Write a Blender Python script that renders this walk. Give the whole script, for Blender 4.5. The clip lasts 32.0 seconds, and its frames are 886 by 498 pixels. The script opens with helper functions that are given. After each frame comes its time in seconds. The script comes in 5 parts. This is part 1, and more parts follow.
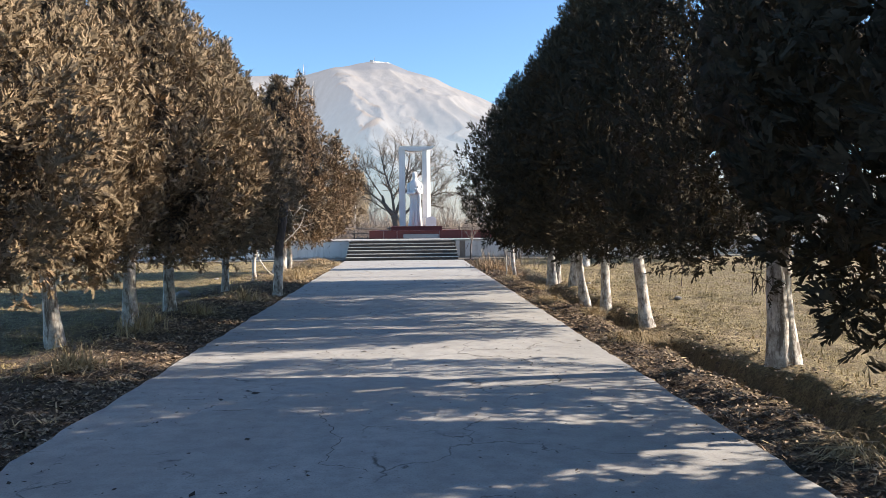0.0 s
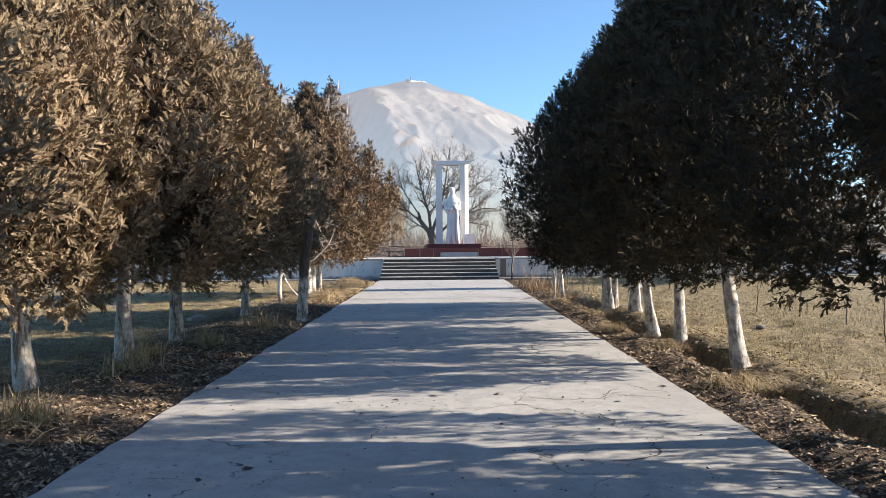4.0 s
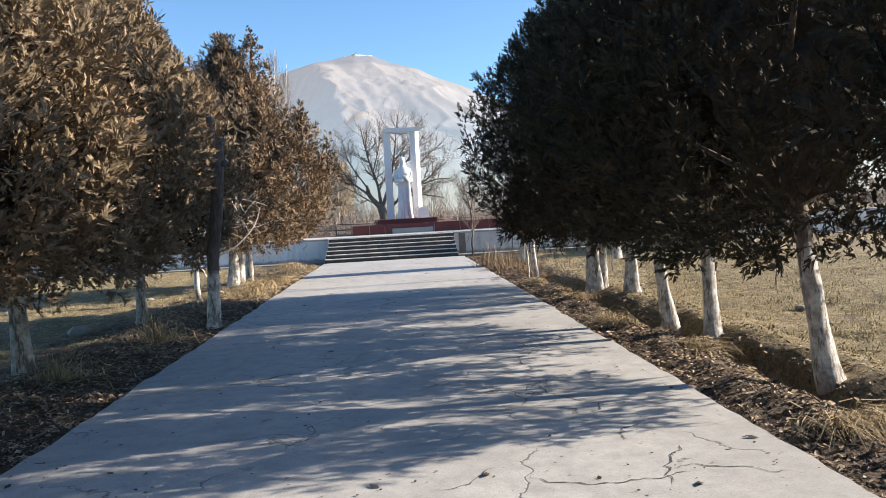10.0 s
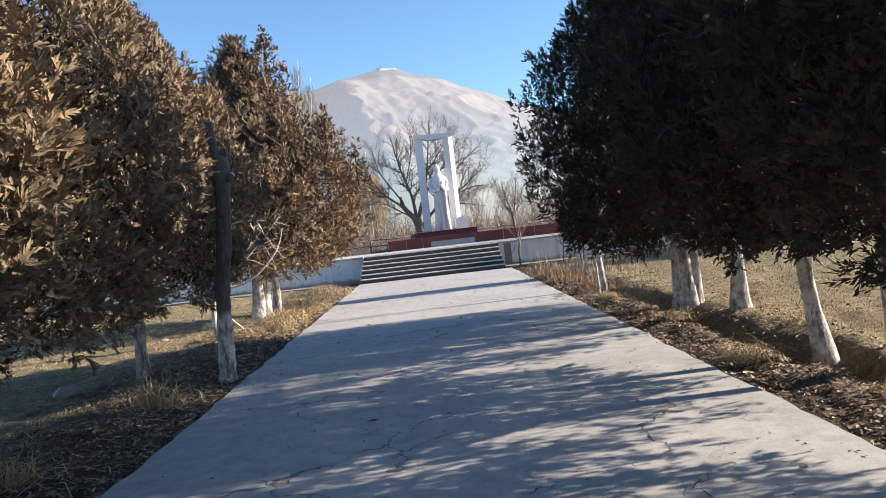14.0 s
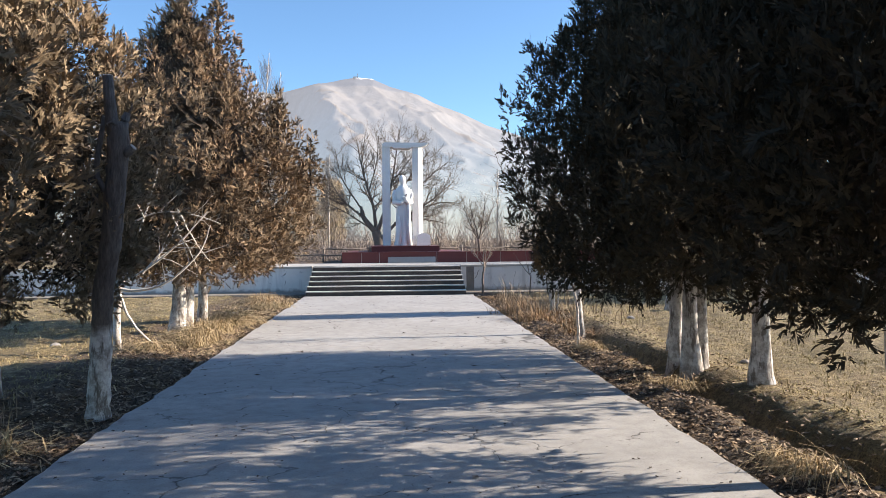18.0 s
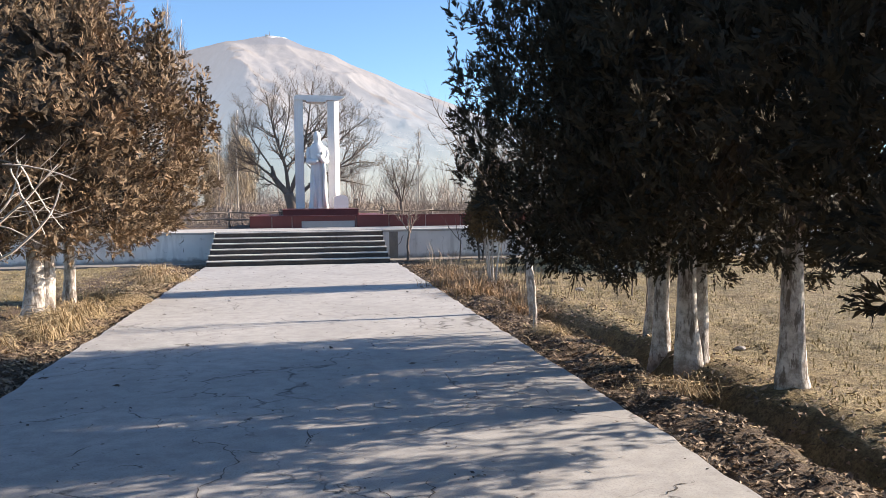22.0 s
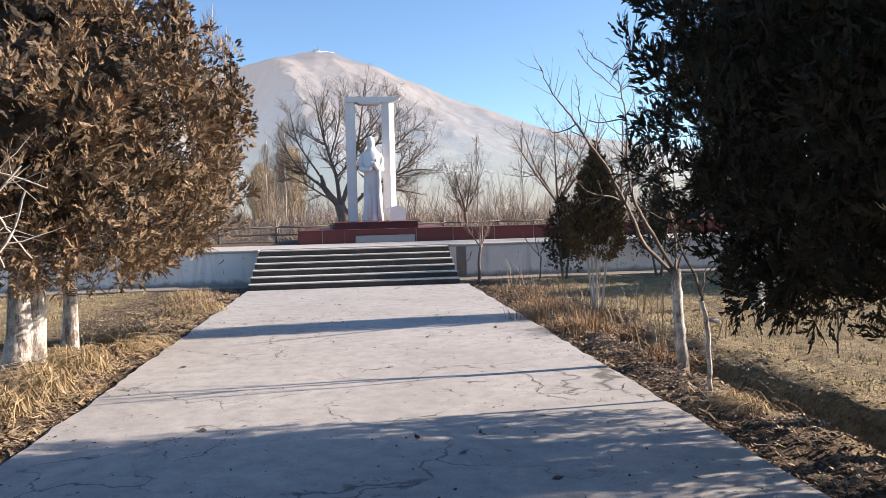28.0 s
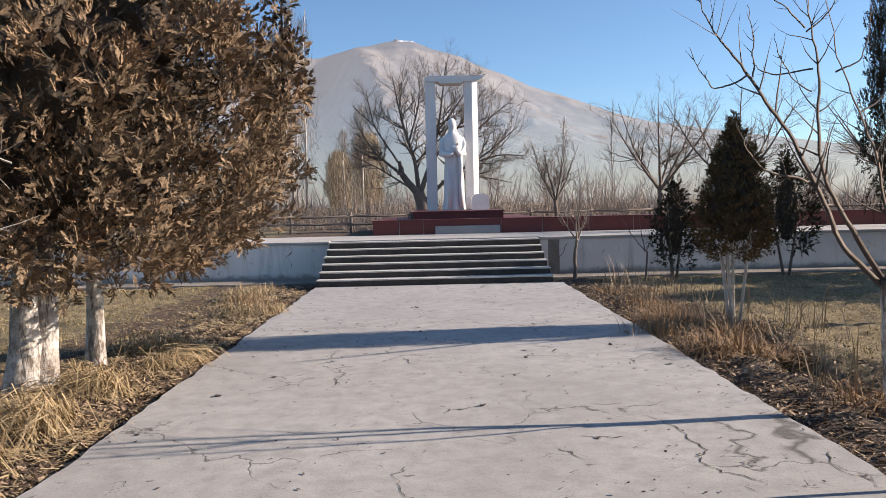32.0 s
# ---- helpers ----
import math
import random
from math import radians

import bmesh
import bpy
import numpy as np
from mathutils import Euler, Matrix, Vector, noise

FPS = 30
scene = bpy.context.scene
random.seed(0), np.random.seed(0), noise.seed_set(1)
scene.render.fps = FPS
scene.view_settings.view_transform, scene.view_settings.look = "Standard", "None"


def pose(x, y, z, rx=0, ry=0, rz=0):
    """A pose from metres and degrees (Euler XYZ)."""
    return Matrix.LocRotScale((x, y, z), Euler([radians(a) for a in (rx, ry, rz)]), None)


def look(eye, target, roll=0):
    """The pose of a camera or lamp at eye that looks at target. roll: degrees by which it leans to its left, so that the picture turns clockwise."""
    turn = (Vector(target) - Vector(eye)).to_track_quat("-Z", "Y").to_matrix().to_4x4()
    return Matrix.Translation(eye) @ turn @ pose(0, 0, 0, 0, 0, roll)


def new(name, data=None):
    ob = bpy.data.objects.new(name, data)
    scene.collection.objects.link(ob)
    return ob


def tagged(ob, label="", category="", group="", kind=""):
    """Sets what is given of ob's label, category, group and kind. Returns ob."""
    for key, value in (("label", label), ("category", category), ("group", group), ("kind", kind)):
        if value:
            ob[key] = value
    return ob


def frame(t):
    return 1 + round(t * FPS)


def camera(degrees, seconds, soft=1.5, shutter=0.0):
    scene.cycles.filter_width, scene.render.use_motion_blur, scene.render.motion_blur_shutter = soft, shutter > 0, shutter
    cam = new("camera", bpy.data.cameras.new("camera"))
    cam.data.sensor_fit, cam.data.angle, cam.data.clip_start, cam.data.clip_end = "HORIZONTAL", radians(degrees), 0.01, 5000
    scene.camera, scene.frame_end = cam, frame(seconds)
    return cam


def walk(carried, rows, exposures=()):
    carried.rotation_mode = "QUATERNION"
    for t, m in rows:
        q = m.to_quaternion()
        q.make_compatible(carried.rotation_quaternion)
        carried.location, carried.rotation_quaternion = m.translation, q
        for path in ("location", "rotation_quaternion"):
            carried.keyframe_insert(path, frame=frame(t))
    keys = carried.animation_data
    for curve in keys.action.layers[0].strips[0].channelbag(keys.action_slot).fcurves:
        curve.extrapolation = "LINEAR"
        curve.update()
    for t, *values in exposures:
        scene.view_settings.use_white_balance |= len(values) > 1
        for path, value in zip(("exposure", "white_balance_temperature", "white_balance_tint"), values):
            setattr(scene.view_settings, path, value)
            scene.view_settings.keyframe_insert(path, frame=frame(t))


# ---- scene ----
cam = camera(59.0, 32.0, soft=0.6)

PATH = [
    (0, (0.127, -33.391, 1.547), (0.219, -31.395, 1.482), -0.6),
    (0.5, (-0.001, -33.171, 1.578), (0.161, -31.178, 1.571), -0.8),
    (1, (-0.064, -33.01, 1.552), (0.027, -31.015, 1.459), -2.2),
    (1.5, (0.024, -32.715, 1.571), (0.08, -30.716, 1.515), -0.9),
    (2, (0.055, -32.498, 1.562), (0.021, -30.499, 1.492), -1.7),
    (2.5, (0.04, -32.197, 1.574), (0.073, -30.197, 1.537), 0.7),
    (4.5, (0.059, -31.245, 1.515), (0.062, -29.245, 1.497), -1.0),
    (5, (0.001, -30.967, 1.511), (0.087, -28.971, 1.411), -2.3),
    (5.5, (0.142, -30.543, 1.529), (0.26, -28.549, 1.43), -3.9),
    (6, (0.086, -30.3, 1.528), (0.13, -28.302, 1.469), -2.8),
    (6.5, (-0.016, -30.007, 1.548), (0.14, -28.013, 1.536), -2.2),
    (7, (-0.075, -29.702, 1.529), (0.07, -27.708, 1.478), -2.5),
    (7.5, (0.054, -29.343, 1.532), (0.172, -27.347, 1.471), -4.8),
    (8, (0.022, -29.13, 1.561), (0.1, -27.132, 1.53), -3.0),
    (8.5, (-0.041, -28.858, 1.578), (0.086, -26.863, 1.622), -2.8),
    (9, (-0.022, -28.602, 1.565), (0.038, -26.604, 1.494), -4.2),
    (9.1, (0.015, -28.54, 1.563), (0.058, -26.541, 1.493), -4.8),
    (9.5, (0.207, -28.377, 1.521), (0.47, -26.398, 1.41), -4.2),
    (10, (0.16, -28.142, 1.537), (0.274, -26.147, 1.448), -3.2),
    (10.5, (0.033, -27.851, 1.595), (0.16, -25.855, 1.558), -4.8),
    (11, (-0.002, -27.583, 1.56), (0.113, -25.587, 1.49), -5.3),
    (11.5, (0.061, -27.252, 1.585), (0.164, -25.255, 1.533), -7.1),
    (12, (0.041, -26.948, 1.596), (0.097, -24.95, 1.545), -3.8),
    (12.5, (-0.041, -26.583, 1.596), (0.067, -24.586, 1.547), -3.7),
    (13, (-0.083, -26.369, 1.583), (-0.04, -24.374, 1.462), -3.5),
    (13.5, (-0.02, -26.014, 1.6), (0.006, -24.016, 1.526), -6.0),
    (15.5, (-0.059, -25.009, 1.633), (-0.029, -23.009, 1.586), -6.8),
    (16, (-0.071, -24.646, 1.663), (0.048, -22.65, 1.616), -0.5),
    (16.5, (-0.109, -24.355, 1.616), (0.122, -22.37, 1.533), -2.6),
    (17, (-0.024, -24.031, 1.645), (0.068, -22.034, 1.571), -2.6),
    (17.5, (0.047, -23.752, 1.61), (0.089, -21.755, 1.504), -2.8),
    (18, (0.022, -23.472, 1.645), (0.158, -21.477, 1.622), -0.5),
    (18.5, (0.026, -23.19, 1.638), (0.136, -21.194, 1.581), -3.5),
    (19, (0.228, -22.851, 1.638), (0.392, -20.859, 1.594), -3.2),
    (19.5, (0.184, -22.594, 1.619), (0.234, -20.596, 1.545), -2.9),
    (20, (0.042, -22.279, 1.631), (0.159, -20.283, 1.607), -3.2),
    (20.5, (0.024, -21.982, 1.605), (0.101, -19.984, 1.552), -4.3),
    (21, (0.145, -21.609, 1.629), (0.215, -19.611, 1.574), -3.6),
    (21.5, (0.137, -21.328, 1.626), (0.229, -19.33, 1.581), -2.0),
    (22, (0.078, -21.068, 1.617), (0.423, -19.102, 1.498), -0.6),
    (22.5, (0.082, -20.769, 1.612), (0.433, -18.807, 1.45), -2.1),
    (23, (0.016, -20.477, 1.615), (0.097, -18.482, 1.498), -2.8),
    (23.5, (-0.017, -20.08, 1.609), (0.156, -18.09, 1.518), 0.1),
    (24, (-0.095, -19.776, 1.6), (0.103, -17.788, 1.518), -1.1),
    (24.5, (-0.076, -19.618, 1.624), (0.098, -17.628, 1.519), -2.1),
    (25, (-0.001, -19.354, 1.653), (0.189, -17.365, 1.575), -3.5),
    (25.5, (-0.056, -19.127, 1.635), (0.106, -17.135, 1.574), -1.0),
    (27.5, (-0.055, -18.251, 1.647), (0.123, -16.26, 1.587), -1.3),
    (28, (-0.077, -17.945, 1.633), (0.147, -15.96, 1.542), -1.5),
    (28.5, (-0.044, -17.644, 1.642), (0.068, -15.649, 1.558), -3.9),
    (29, (0.006, -17.368, 1.614), (0.149, -15.377, 1.504), -4.1),
    (29.5, (-0.054, -17.12, 1.658), (0.174, -15.133, 1.632), -1.1),
    (30, (-0.081, -16.876, 1.615), (0.115, -14.887, 1.549), -1.4),
    (30.5, (0.016, -16.569, 1.637), (0.21, -14.58, 1.566), -1.8),
    (31, (-0.017, -16.327, 1.637), (0.098, -14.334, 1.52), -0.9),
    (31.5, (-0.149, -16.037, 1.64), (-0.001, -14.043, 1.601), -0.8),
    (32, (-0.098, -15.808, 1.624), (-0.074, -13.812, 1.51), -1.3),
]
EXPO = [(0, 1.26, 6950, 13), (10, 1.26, 6850, 12), (16, 1.26, 6950, 15), (20, 1.24, 6850, 13), (23, 1.26, 7100, 18), (28, 1.17, 7200, 19), (30.5, 0.97, 7200, 19), (32, 0.78, 7100, 18)]
walk(cam, [(t, look(eye, target, roll)) for t, eye, target, roll in PATH], EXPO)

# ---------------- light ----------------
SUN_EL, SUN_AZ = 23.0, 5.0          # degrees above the ground; from +x towards +y
sun_way = Vector((math.cos(radians(SUN_EL)) * math.cos(radians(SUN_AZ)),
                  math.cos(radians(SUN_EL)) * math.sin(radians(SUN_AZ)), math.sin(radians(SUN_EL))))
world = bpy.data.worlds.new("world")
scene.world = world
world.use_nodes = True
wn = world.node_tree
sky = wn.nodes.new("ShaderNodeTexSky")
sky.sky_type = "NISHITA"
sky.sun_disc = False
sky.sun_elevation = radians(SUN_EL)
sky.sun_rotation = radians(90 - SUN_AZ)
sky.altitude = 1400
sky.air_density, sky.dust_density, sky.ozone_density = 1.0, 1.2, 4.8
tint = wn.nodes.new("ShaderNodeVectorMath")
tint.operation = "MULTIPLY"
tint.inputs[1].default_value = (0.91, 1.03, 1.02)
wn.links.new(sky.outputs[0], tint.inputs[0])
wn.links.new(tint.outputs[0], wn.nodes["Background"].inputs[0])
wn.nodes["Background"].inputs[1].default_value = 0.106
sun_data = bpy.data.lights.new("sun", "SUN")
sun_data.energy, sun_data.angle, sun_data.color = 5.0, radians(0.55), (1.0, 0.91, 0.79)
sun = new("sun", sun_data)
sun.matrix_world = look(sun_way * 60, (0, 0, 0))

# ---------------- helpers ----------------
rng = np.random.default_rng(7)


def part(name, data, material, parent=None, label=""):
    """One mesh object, from a bmesh or a mesh, under its thing."""
    if isinstance(data, bmesh.types.BMesh):
        me = bpy.data.meshes.new(name)
        data.to_mesh(me)
        data.free()
    else:
        me = data
    if material and not me.materials:
        me.materials.append(material)
    ob = new(name, me)
    if parent:
        ob.parent = parent
    if label:
        tagged(ob, label)
    return ob


def thing(name, m, label, category, group="", kind=""):
    ob = new(name)
    ob.matrix_basis = m
    ob.empty_display_size = 0.2
    return tagged(ob, label, category, group, kind)


def mesh_of(name, verts, faces, smooth=False):
    me = bpy.data.meshes.new(name)
    me.from_pydata([tuple(v) for v in verts] if not isinstance(verts, np.ndarray) else verts.tolist(), [], faces if isinstance(faces, list) else faces.tolist())
    if smooth:
        me.polygons.foreach_set("use_smooth", [True] * len(me.polygons))
    me.update()
    return me


def box(x0, x1, y0, y1, z0, z1, bevel=0.0, cuts=0, wear=0.0, seed=0):
    """A block with bevelled, slightly uneven edges."""
    bm = bmesh.new()
    bmesh.ops.create_cube(bm, size=1.0)
    bmesh.ops.scale(bm, vec=(x1 - x0, y1 - y0, z1 - z0), verts=bm.verts)
    bmesh.ops.translate(bm, vec=((x0 + x1) / 2, (y0 + y1) / 2, (z0 + z1) / 2), verts=bm.verts)
    if cuts:
        long = sorted(bm.edges, key=lambda e: -e.calc_length())[:4]
        bmesh.ops.subdivide_edges(bm, edges=long, cuts=cuts, use_grid_fill=True)
    if bevel:
        sharp = [e for e in bm.edges if len(e.link_faces) == 2 and e.calc_face_angle(0) > 0.5]
        bmesh.ops.bevel(bm, geom=sharp, offset=bevel, segments=2, affect="EDGES", clamp_overlap=True)
    if wear:
        for v in bm.verts:
            n = noise.noise_vector(v.co * 2.3 + Vector((seed, seed * 2, 0)))
            v.co += n * wear
    return bm


def tube(points, radii, sides=6, cap=True):
    """Verts and faces of a tapering tube along points."""
    pts = np.asarray(points, float)
    n = len(pts)
    tang = np.gradient(pts, axis=0)
    tang /= np.linalg.norm(tang, axis=1, keepdims=True) + 1e-9
    ref = np.where(np.abs(tang[:, 2:3]) < 0.9, [[0, 0, 1.0]], [[1.0, 0, 0]])
    a = np.cross(tang, ref)
    a /= np.linalg.norm(a, axis=1, keepdims=True) + 1e-9
    b = np.cross(tang, a)
    ang = np.arange(sides) / sides * 2 * np.pi
    ring = a[:, None] * np.cos(ang)[None, :, None] + b[:, None] * np.sin(ang)[None, :, None]
    verts = (pts[:, None] + ring * np.asarray(radii, float)[:, None, None]).reshape(-1, 3)
    faces = []
    for i in range(n - 1):
        for k in range(sides):
            k2 = (k + 1) % sides
            faces.append((i * sides + k, i * sides + k2, (i + 1) * sides + k2, (i + 1) * sides + k))
    if cap:
        faces.append(tuple(range(sides - 1, -1, -1)))
        faces.append(tuple((n - 1) * sides + k for k in range(sides)))
    return verts, faces


def join(pieces):
    vs, fs, base = [], [], 0
    for v, f in pieces:
        vs.append(np.asarray(v))
        fs += [tuple(i + base for i in q) for q in f]
        base += len(v)
    return np.concatenate(vs), fs


# ---------------- materials ----------------
def nodes_of(name):
    m = bpy.data.materials.new(name)
    m.use_nodes = True
    nt = m.node_tree
    return m, nt, nt.nodes["Principled BSDF"]


def add(nt, kind, **values):
    n = nt.nodes.new(kind)
    for k, v in values.items():
        n.inputs[k].default_value = v
    return n


def coords(nt, scale=(1, 1, 1)):
    tc = nt.nodes.new("ShaderNodeTexCoord")
    mp = add(nt, "ShaderNodeMapping", Scale=scale)
    nt.links.new(tc.outputs["Object"], mp.inputs["Vector"])
    return mp.outputs[0]


def noise_at(nt, vec, scale, detail=4.0, rough=0.6):
    n = add(nt, "ShaderNodeTexNoise", Scale=scale, Detail=detail, Roughness=rough)
    nt.links.new(vec, n.inputs["Vector"])
    return n.outputs["Fac"]


def ramp(nt, fac, stops):
    r = nt.nodes.new("ShaderNodeValToRGB")
    els = r.color_ramp.elements
    while len(els) < len(stops):
        els.new(0.5)
    for e, (p, c) in zip(els, stops):
        e.position, e.color = p, (c, c, c, 1) if isinstance(c, (int, float)) else (*c, 1)
    nt.links.new(fac, r.inputs[0])
    return r.outputs[0]


def mix(nt, fac, a, b, kind="MIX"):
    m = nt.nodes.new("ShaderNodeMix")
    m.data_type, m.blend_type = "RGBA", kind
    for sock, val in ((m.inputs[0], fac), (m.inputs[6], a), (m.inputs[7], b)):
        if isinstance(val, (int, float)):
            sock.default_value = val
        elif isinstance(val, tuple):
            sock.default_value = (*val, 1)
        else:
            nt.links.new(val, sock)
    return m.outputs[2]


def math_node(nt, op, a, b=0.0):
    m = nt.nodes.new("ShaderNodeMath")
    m.operation = op
    for sock, val in zip(m.inputs, (a, b)):
        if isinstance(val, (int, float)):
            sock.default_value = val
        else:
            nt.links.new(val, sock)
    return m.outputs[0]


def bump(nt, bsdf, height, strength, distance):
    b = add(nt, "ShaderNodeBump", Strength=strength, Distance=distance)
    nt.links.new(height, b.inputs["Height"])
    nt.links.new(b.outputs[0], bsdf.inputs["Normal"])


def rough_surface(name, dark, light, coarse=1.2, fine=25.0, rough=0.85, relief=0.4, dist=0.01, speck=None, scale=(1, 1, 1)):
    """A surface that varies at two scales, with a fine relief."""
    m, nt, p = nodes_of(name)
    vec = coords(nt, scale)
    big, small = noise_at(nt, vec, coarse, 5), noise_at(nt, vec, fine, 4)
    fac = math_node(nt, "ADD", math_node(nt, "MULTIPLY", big, 0.6), math_node(nt, "MULTIPLY", small, 0.4))
    col = mix(nt, ramp(nt, fac, [(0.3, 0.0), (0.7, 1.0)]), dark, light)
    if speck:
        col = mix(nt, ramp(nt, noise_at(nt, vec, fine * 2.5, 2), [(0.6, 0.0), (0.68, 1.0)]), col, speck)
    nt.links.new(col, p.inputs["Base Color"])
    p.inputs["Roughness"].default_value = rough
    bump(nt, p, small, relief, dist)
    return m


def concrete(name):
    """Pale, worn path concrete with hairline cracks, blotches and pits."""
    m, nt, p = nodes_of(name)
    vec = coords(nt)
    big, mid, small = noise_at(nt, vec, 0.55, 6, 0.65), noise_at(nt, vec, 5.0, 6, 0.7), noise_at(nt, vec, 70.0, 3)
    col = mix(nt, ramp(nt, big, [(0.32, 0.0), (0.68, 1.0)]), (0.345, 0.339, 0.324), (0.465, 0.457, 0.438))
    col = mix(nt, ramp(nt, mid, [(0.35, 0.75), (0.6, 0.0)]), col, (0.28, 0.274, 0.265))
    col = mix(nt, ramp(nt, small, [(0.5, 0.0), (0.72, 0.6)]), col, (0.2, 0.195, 0.19))
    col = mix(nt, ramp(nt, noise_at(nt, vec, 9.0, 2), [(0.69, 0.0), (0.74, 0.85)]), col, (0.12, 0.108, 0.095))
    warp = add(nt, "ShaderNodeTexNoise", Scale=2.6, Detail=5.0)
    nt.links.new(vec, warp.inputs["Vector"])
    bend = nt.nodes.new("ShaderNodeVectorMath")
    bend.operation = "MULTIPLY_ADD"
    bend.inputs[1].default_value = (0.9, 0.9, 0.0)
    nt.links.new(warp.outputs["Color"], bend.inputs[0])
    nt.links.new(vec, bend.inputs[2])
    vor = add(nt, "ShaderNodeTexVoronoi", Scale=0.55)
    vor.feature = "DISTANCE_TO_EDGE"
    nt.links.new(bend.outputs[0], vor.inputs["Vector"])
    line = ramp(nt, vor.outputs["Distance"], [(0.0, 1.0), (0.009, 0.0)])
    crack = math_node(nt, "MULTIPLY", line, ramp(nt, noise_at(nt, vec, 0.8, 3), [(0.46, 0.0), (0.57, 0.9)]))
    vor2 = add(nt, "ShaderNodeTexVoronoi", Scale=1.9)
    vor2.feature = "DISTANCE_TO_EDGE"
    nt.links.new(bend.outputs[0], vor2.inputs["Vector"])
    small_line = ramp(nt, vor2.outputs["Distance"], [(0.0, 1.0), (0.018, 0.0)])
    short = math_node(nt, "MULTIPLY", small_line, ramp(nt, noise_at(nt, vec, 2.3, 3, 0.7), [(0.6, 0.0), (0.66, 0.9)]))
    crack = math_node(nt, "MAXIMUM", crack, short)
    col = mix(nt, crack, col, (0.07, 0.066, 0.06))
    nt.links.new(col, p.inputs["Base Color"])
    p.inputs["Roughness"].default_value = 0.9
    h = math_node(nt, "SUBTRACT", math_node(nt, "ADD", math_node(nt, "MULTIPLY", mid, 0.6), math_node(nt, "MULTIPLY", small, 0.25)), crack)
    bump(nt, p, h, 0.35, 0.01)
    return m


def trunk_paint(name, bark, top, ragged=0.25):
    """Bark, whitewashed up to a ragged line."""
    m, nt, p = nodes_of(name)
    vec = coords(nt)
    vec2 = coords(nt, (1, 1, 0.25))
    sep = nt.nodes.new("ShaderNodeSeparateXYZ")
    nt.links.new(vec, sep.inputs[0])
    grain = noise_at(nt, vec2, 28.0, 5, 0.7)
    wood = mix(nt, ramp(nt, grain, [(0.3, 0.0), (0.7, 1.0)]), tuple(c * 0.45 for c in bark), tuple(c * 1.5 for c in bark))
    lime = mix(nt, ramp(nt, noise_at(nt, vec, 7.0, 5, 0.75), [(0.4, 0.0), (0.6, 1.0)]), (0.3, 0.265, 0.235), (0.66, 0.625, 0.58))
    lime = mix(nt, ramp(nt, noise_at(nt, vec2, 13.0, 5, 0.7), [(0.52, 0.0), (0.6, 0.85)]), lime, tuple(c * 0.9 for c in bark))
    edge = math_node(nt, "ADD", sep.outputs[2], math_node(nt, "MULTIPLY", noise_at(nt, vec, 6.0, 4), ragged * 2))
    upto = ramp(nt, math_node(nt, "MULTIPLY", edge, 1.0 / (2 * (top + ragged))), [(0.47, 1.0), (0.53, 0.0)])
    nt.links.new(mix(nt, upto, wood, lime), p.inputs["Base Color"])
    p.inputs["Roughness"].default_value = 0.9
    bump(nt, p, grain, 0.8, 0.02)
    return m


def foliage(name, dark, light, dry, dry_share=0.5):
    """Scale-leaf sprays: green-bronze, lighter here and there, with dried brown patches."""
    m, nt, p = nodes_of(name)
    vec = coords(nt)
    geo = nt.nodes.new("ShaderNodeNewGeometry")
    tuft = ramp(nt, noise_at(nt, vec, 9.0, 4, 0.65), [(0.34, 0.0), (0.68, 1.0)])
    fac = math_node(nt, "ADD", math_node(nt, "MULTIPLY", tuft, 0.65), math_node(nt, "MULTIPLY", geo.outputs["Random Per Island"], 0.35))
    col = mix(nt, fac, dark, light)
    info = nt.nodes.new("ShaderNodeObjectInfo")
    shift = nt.nodes.new("ShaderNodeVectorMath")
    shift.operation = "MULTIPLY_ADD"
    shift.inputs[1].default_value = (9, 9, 9)
    nt.links.new(info.outputs["Random"], shift.inputs[0])
    nt.links.new(vec, shift.inputs[2])
    patch = math_node(nt, "MULTIPLY", ramp(nt, noise_at(nt, shift.outputs[0], 0.9, 3), [(1 - dry_share - 0.04, 0.0), (1 - dry_share + 0.12, 0.85)]), math_node(nt, "ADD", math_node(nt, "MULTIPLY", fac, 0.75), 0.15))
    col = mix(nt, patch, col, dry)
    nt.links.new(col, p.inputs["Base Color"])
    p.inputs["Roughness"].default_value = 0.75
    p.inputs["Specular IOR Level"].default_value = 0.1
    return m


def island_mix(name, a, b, rough=0.85):
    m, nt, p = nodes_of(name)
    geo = nt.nodes.new("ShaderNodeNewGeometry")
    vec = coords(nt)
    col = mix(nt, geo.outputs["Random Per Island"], a, b)
    col = mix(nt, ramp(nt, noise_at(nt, vec, 40.0, 3), [(0.4, 0.0), (0.7, 0.35)]), col, tuple(c * 0.5 for c in a))
    nt.links.new(col, p.inputs["Base Color"])
    p.inputs["Roughness"].default_value = rough
    return m


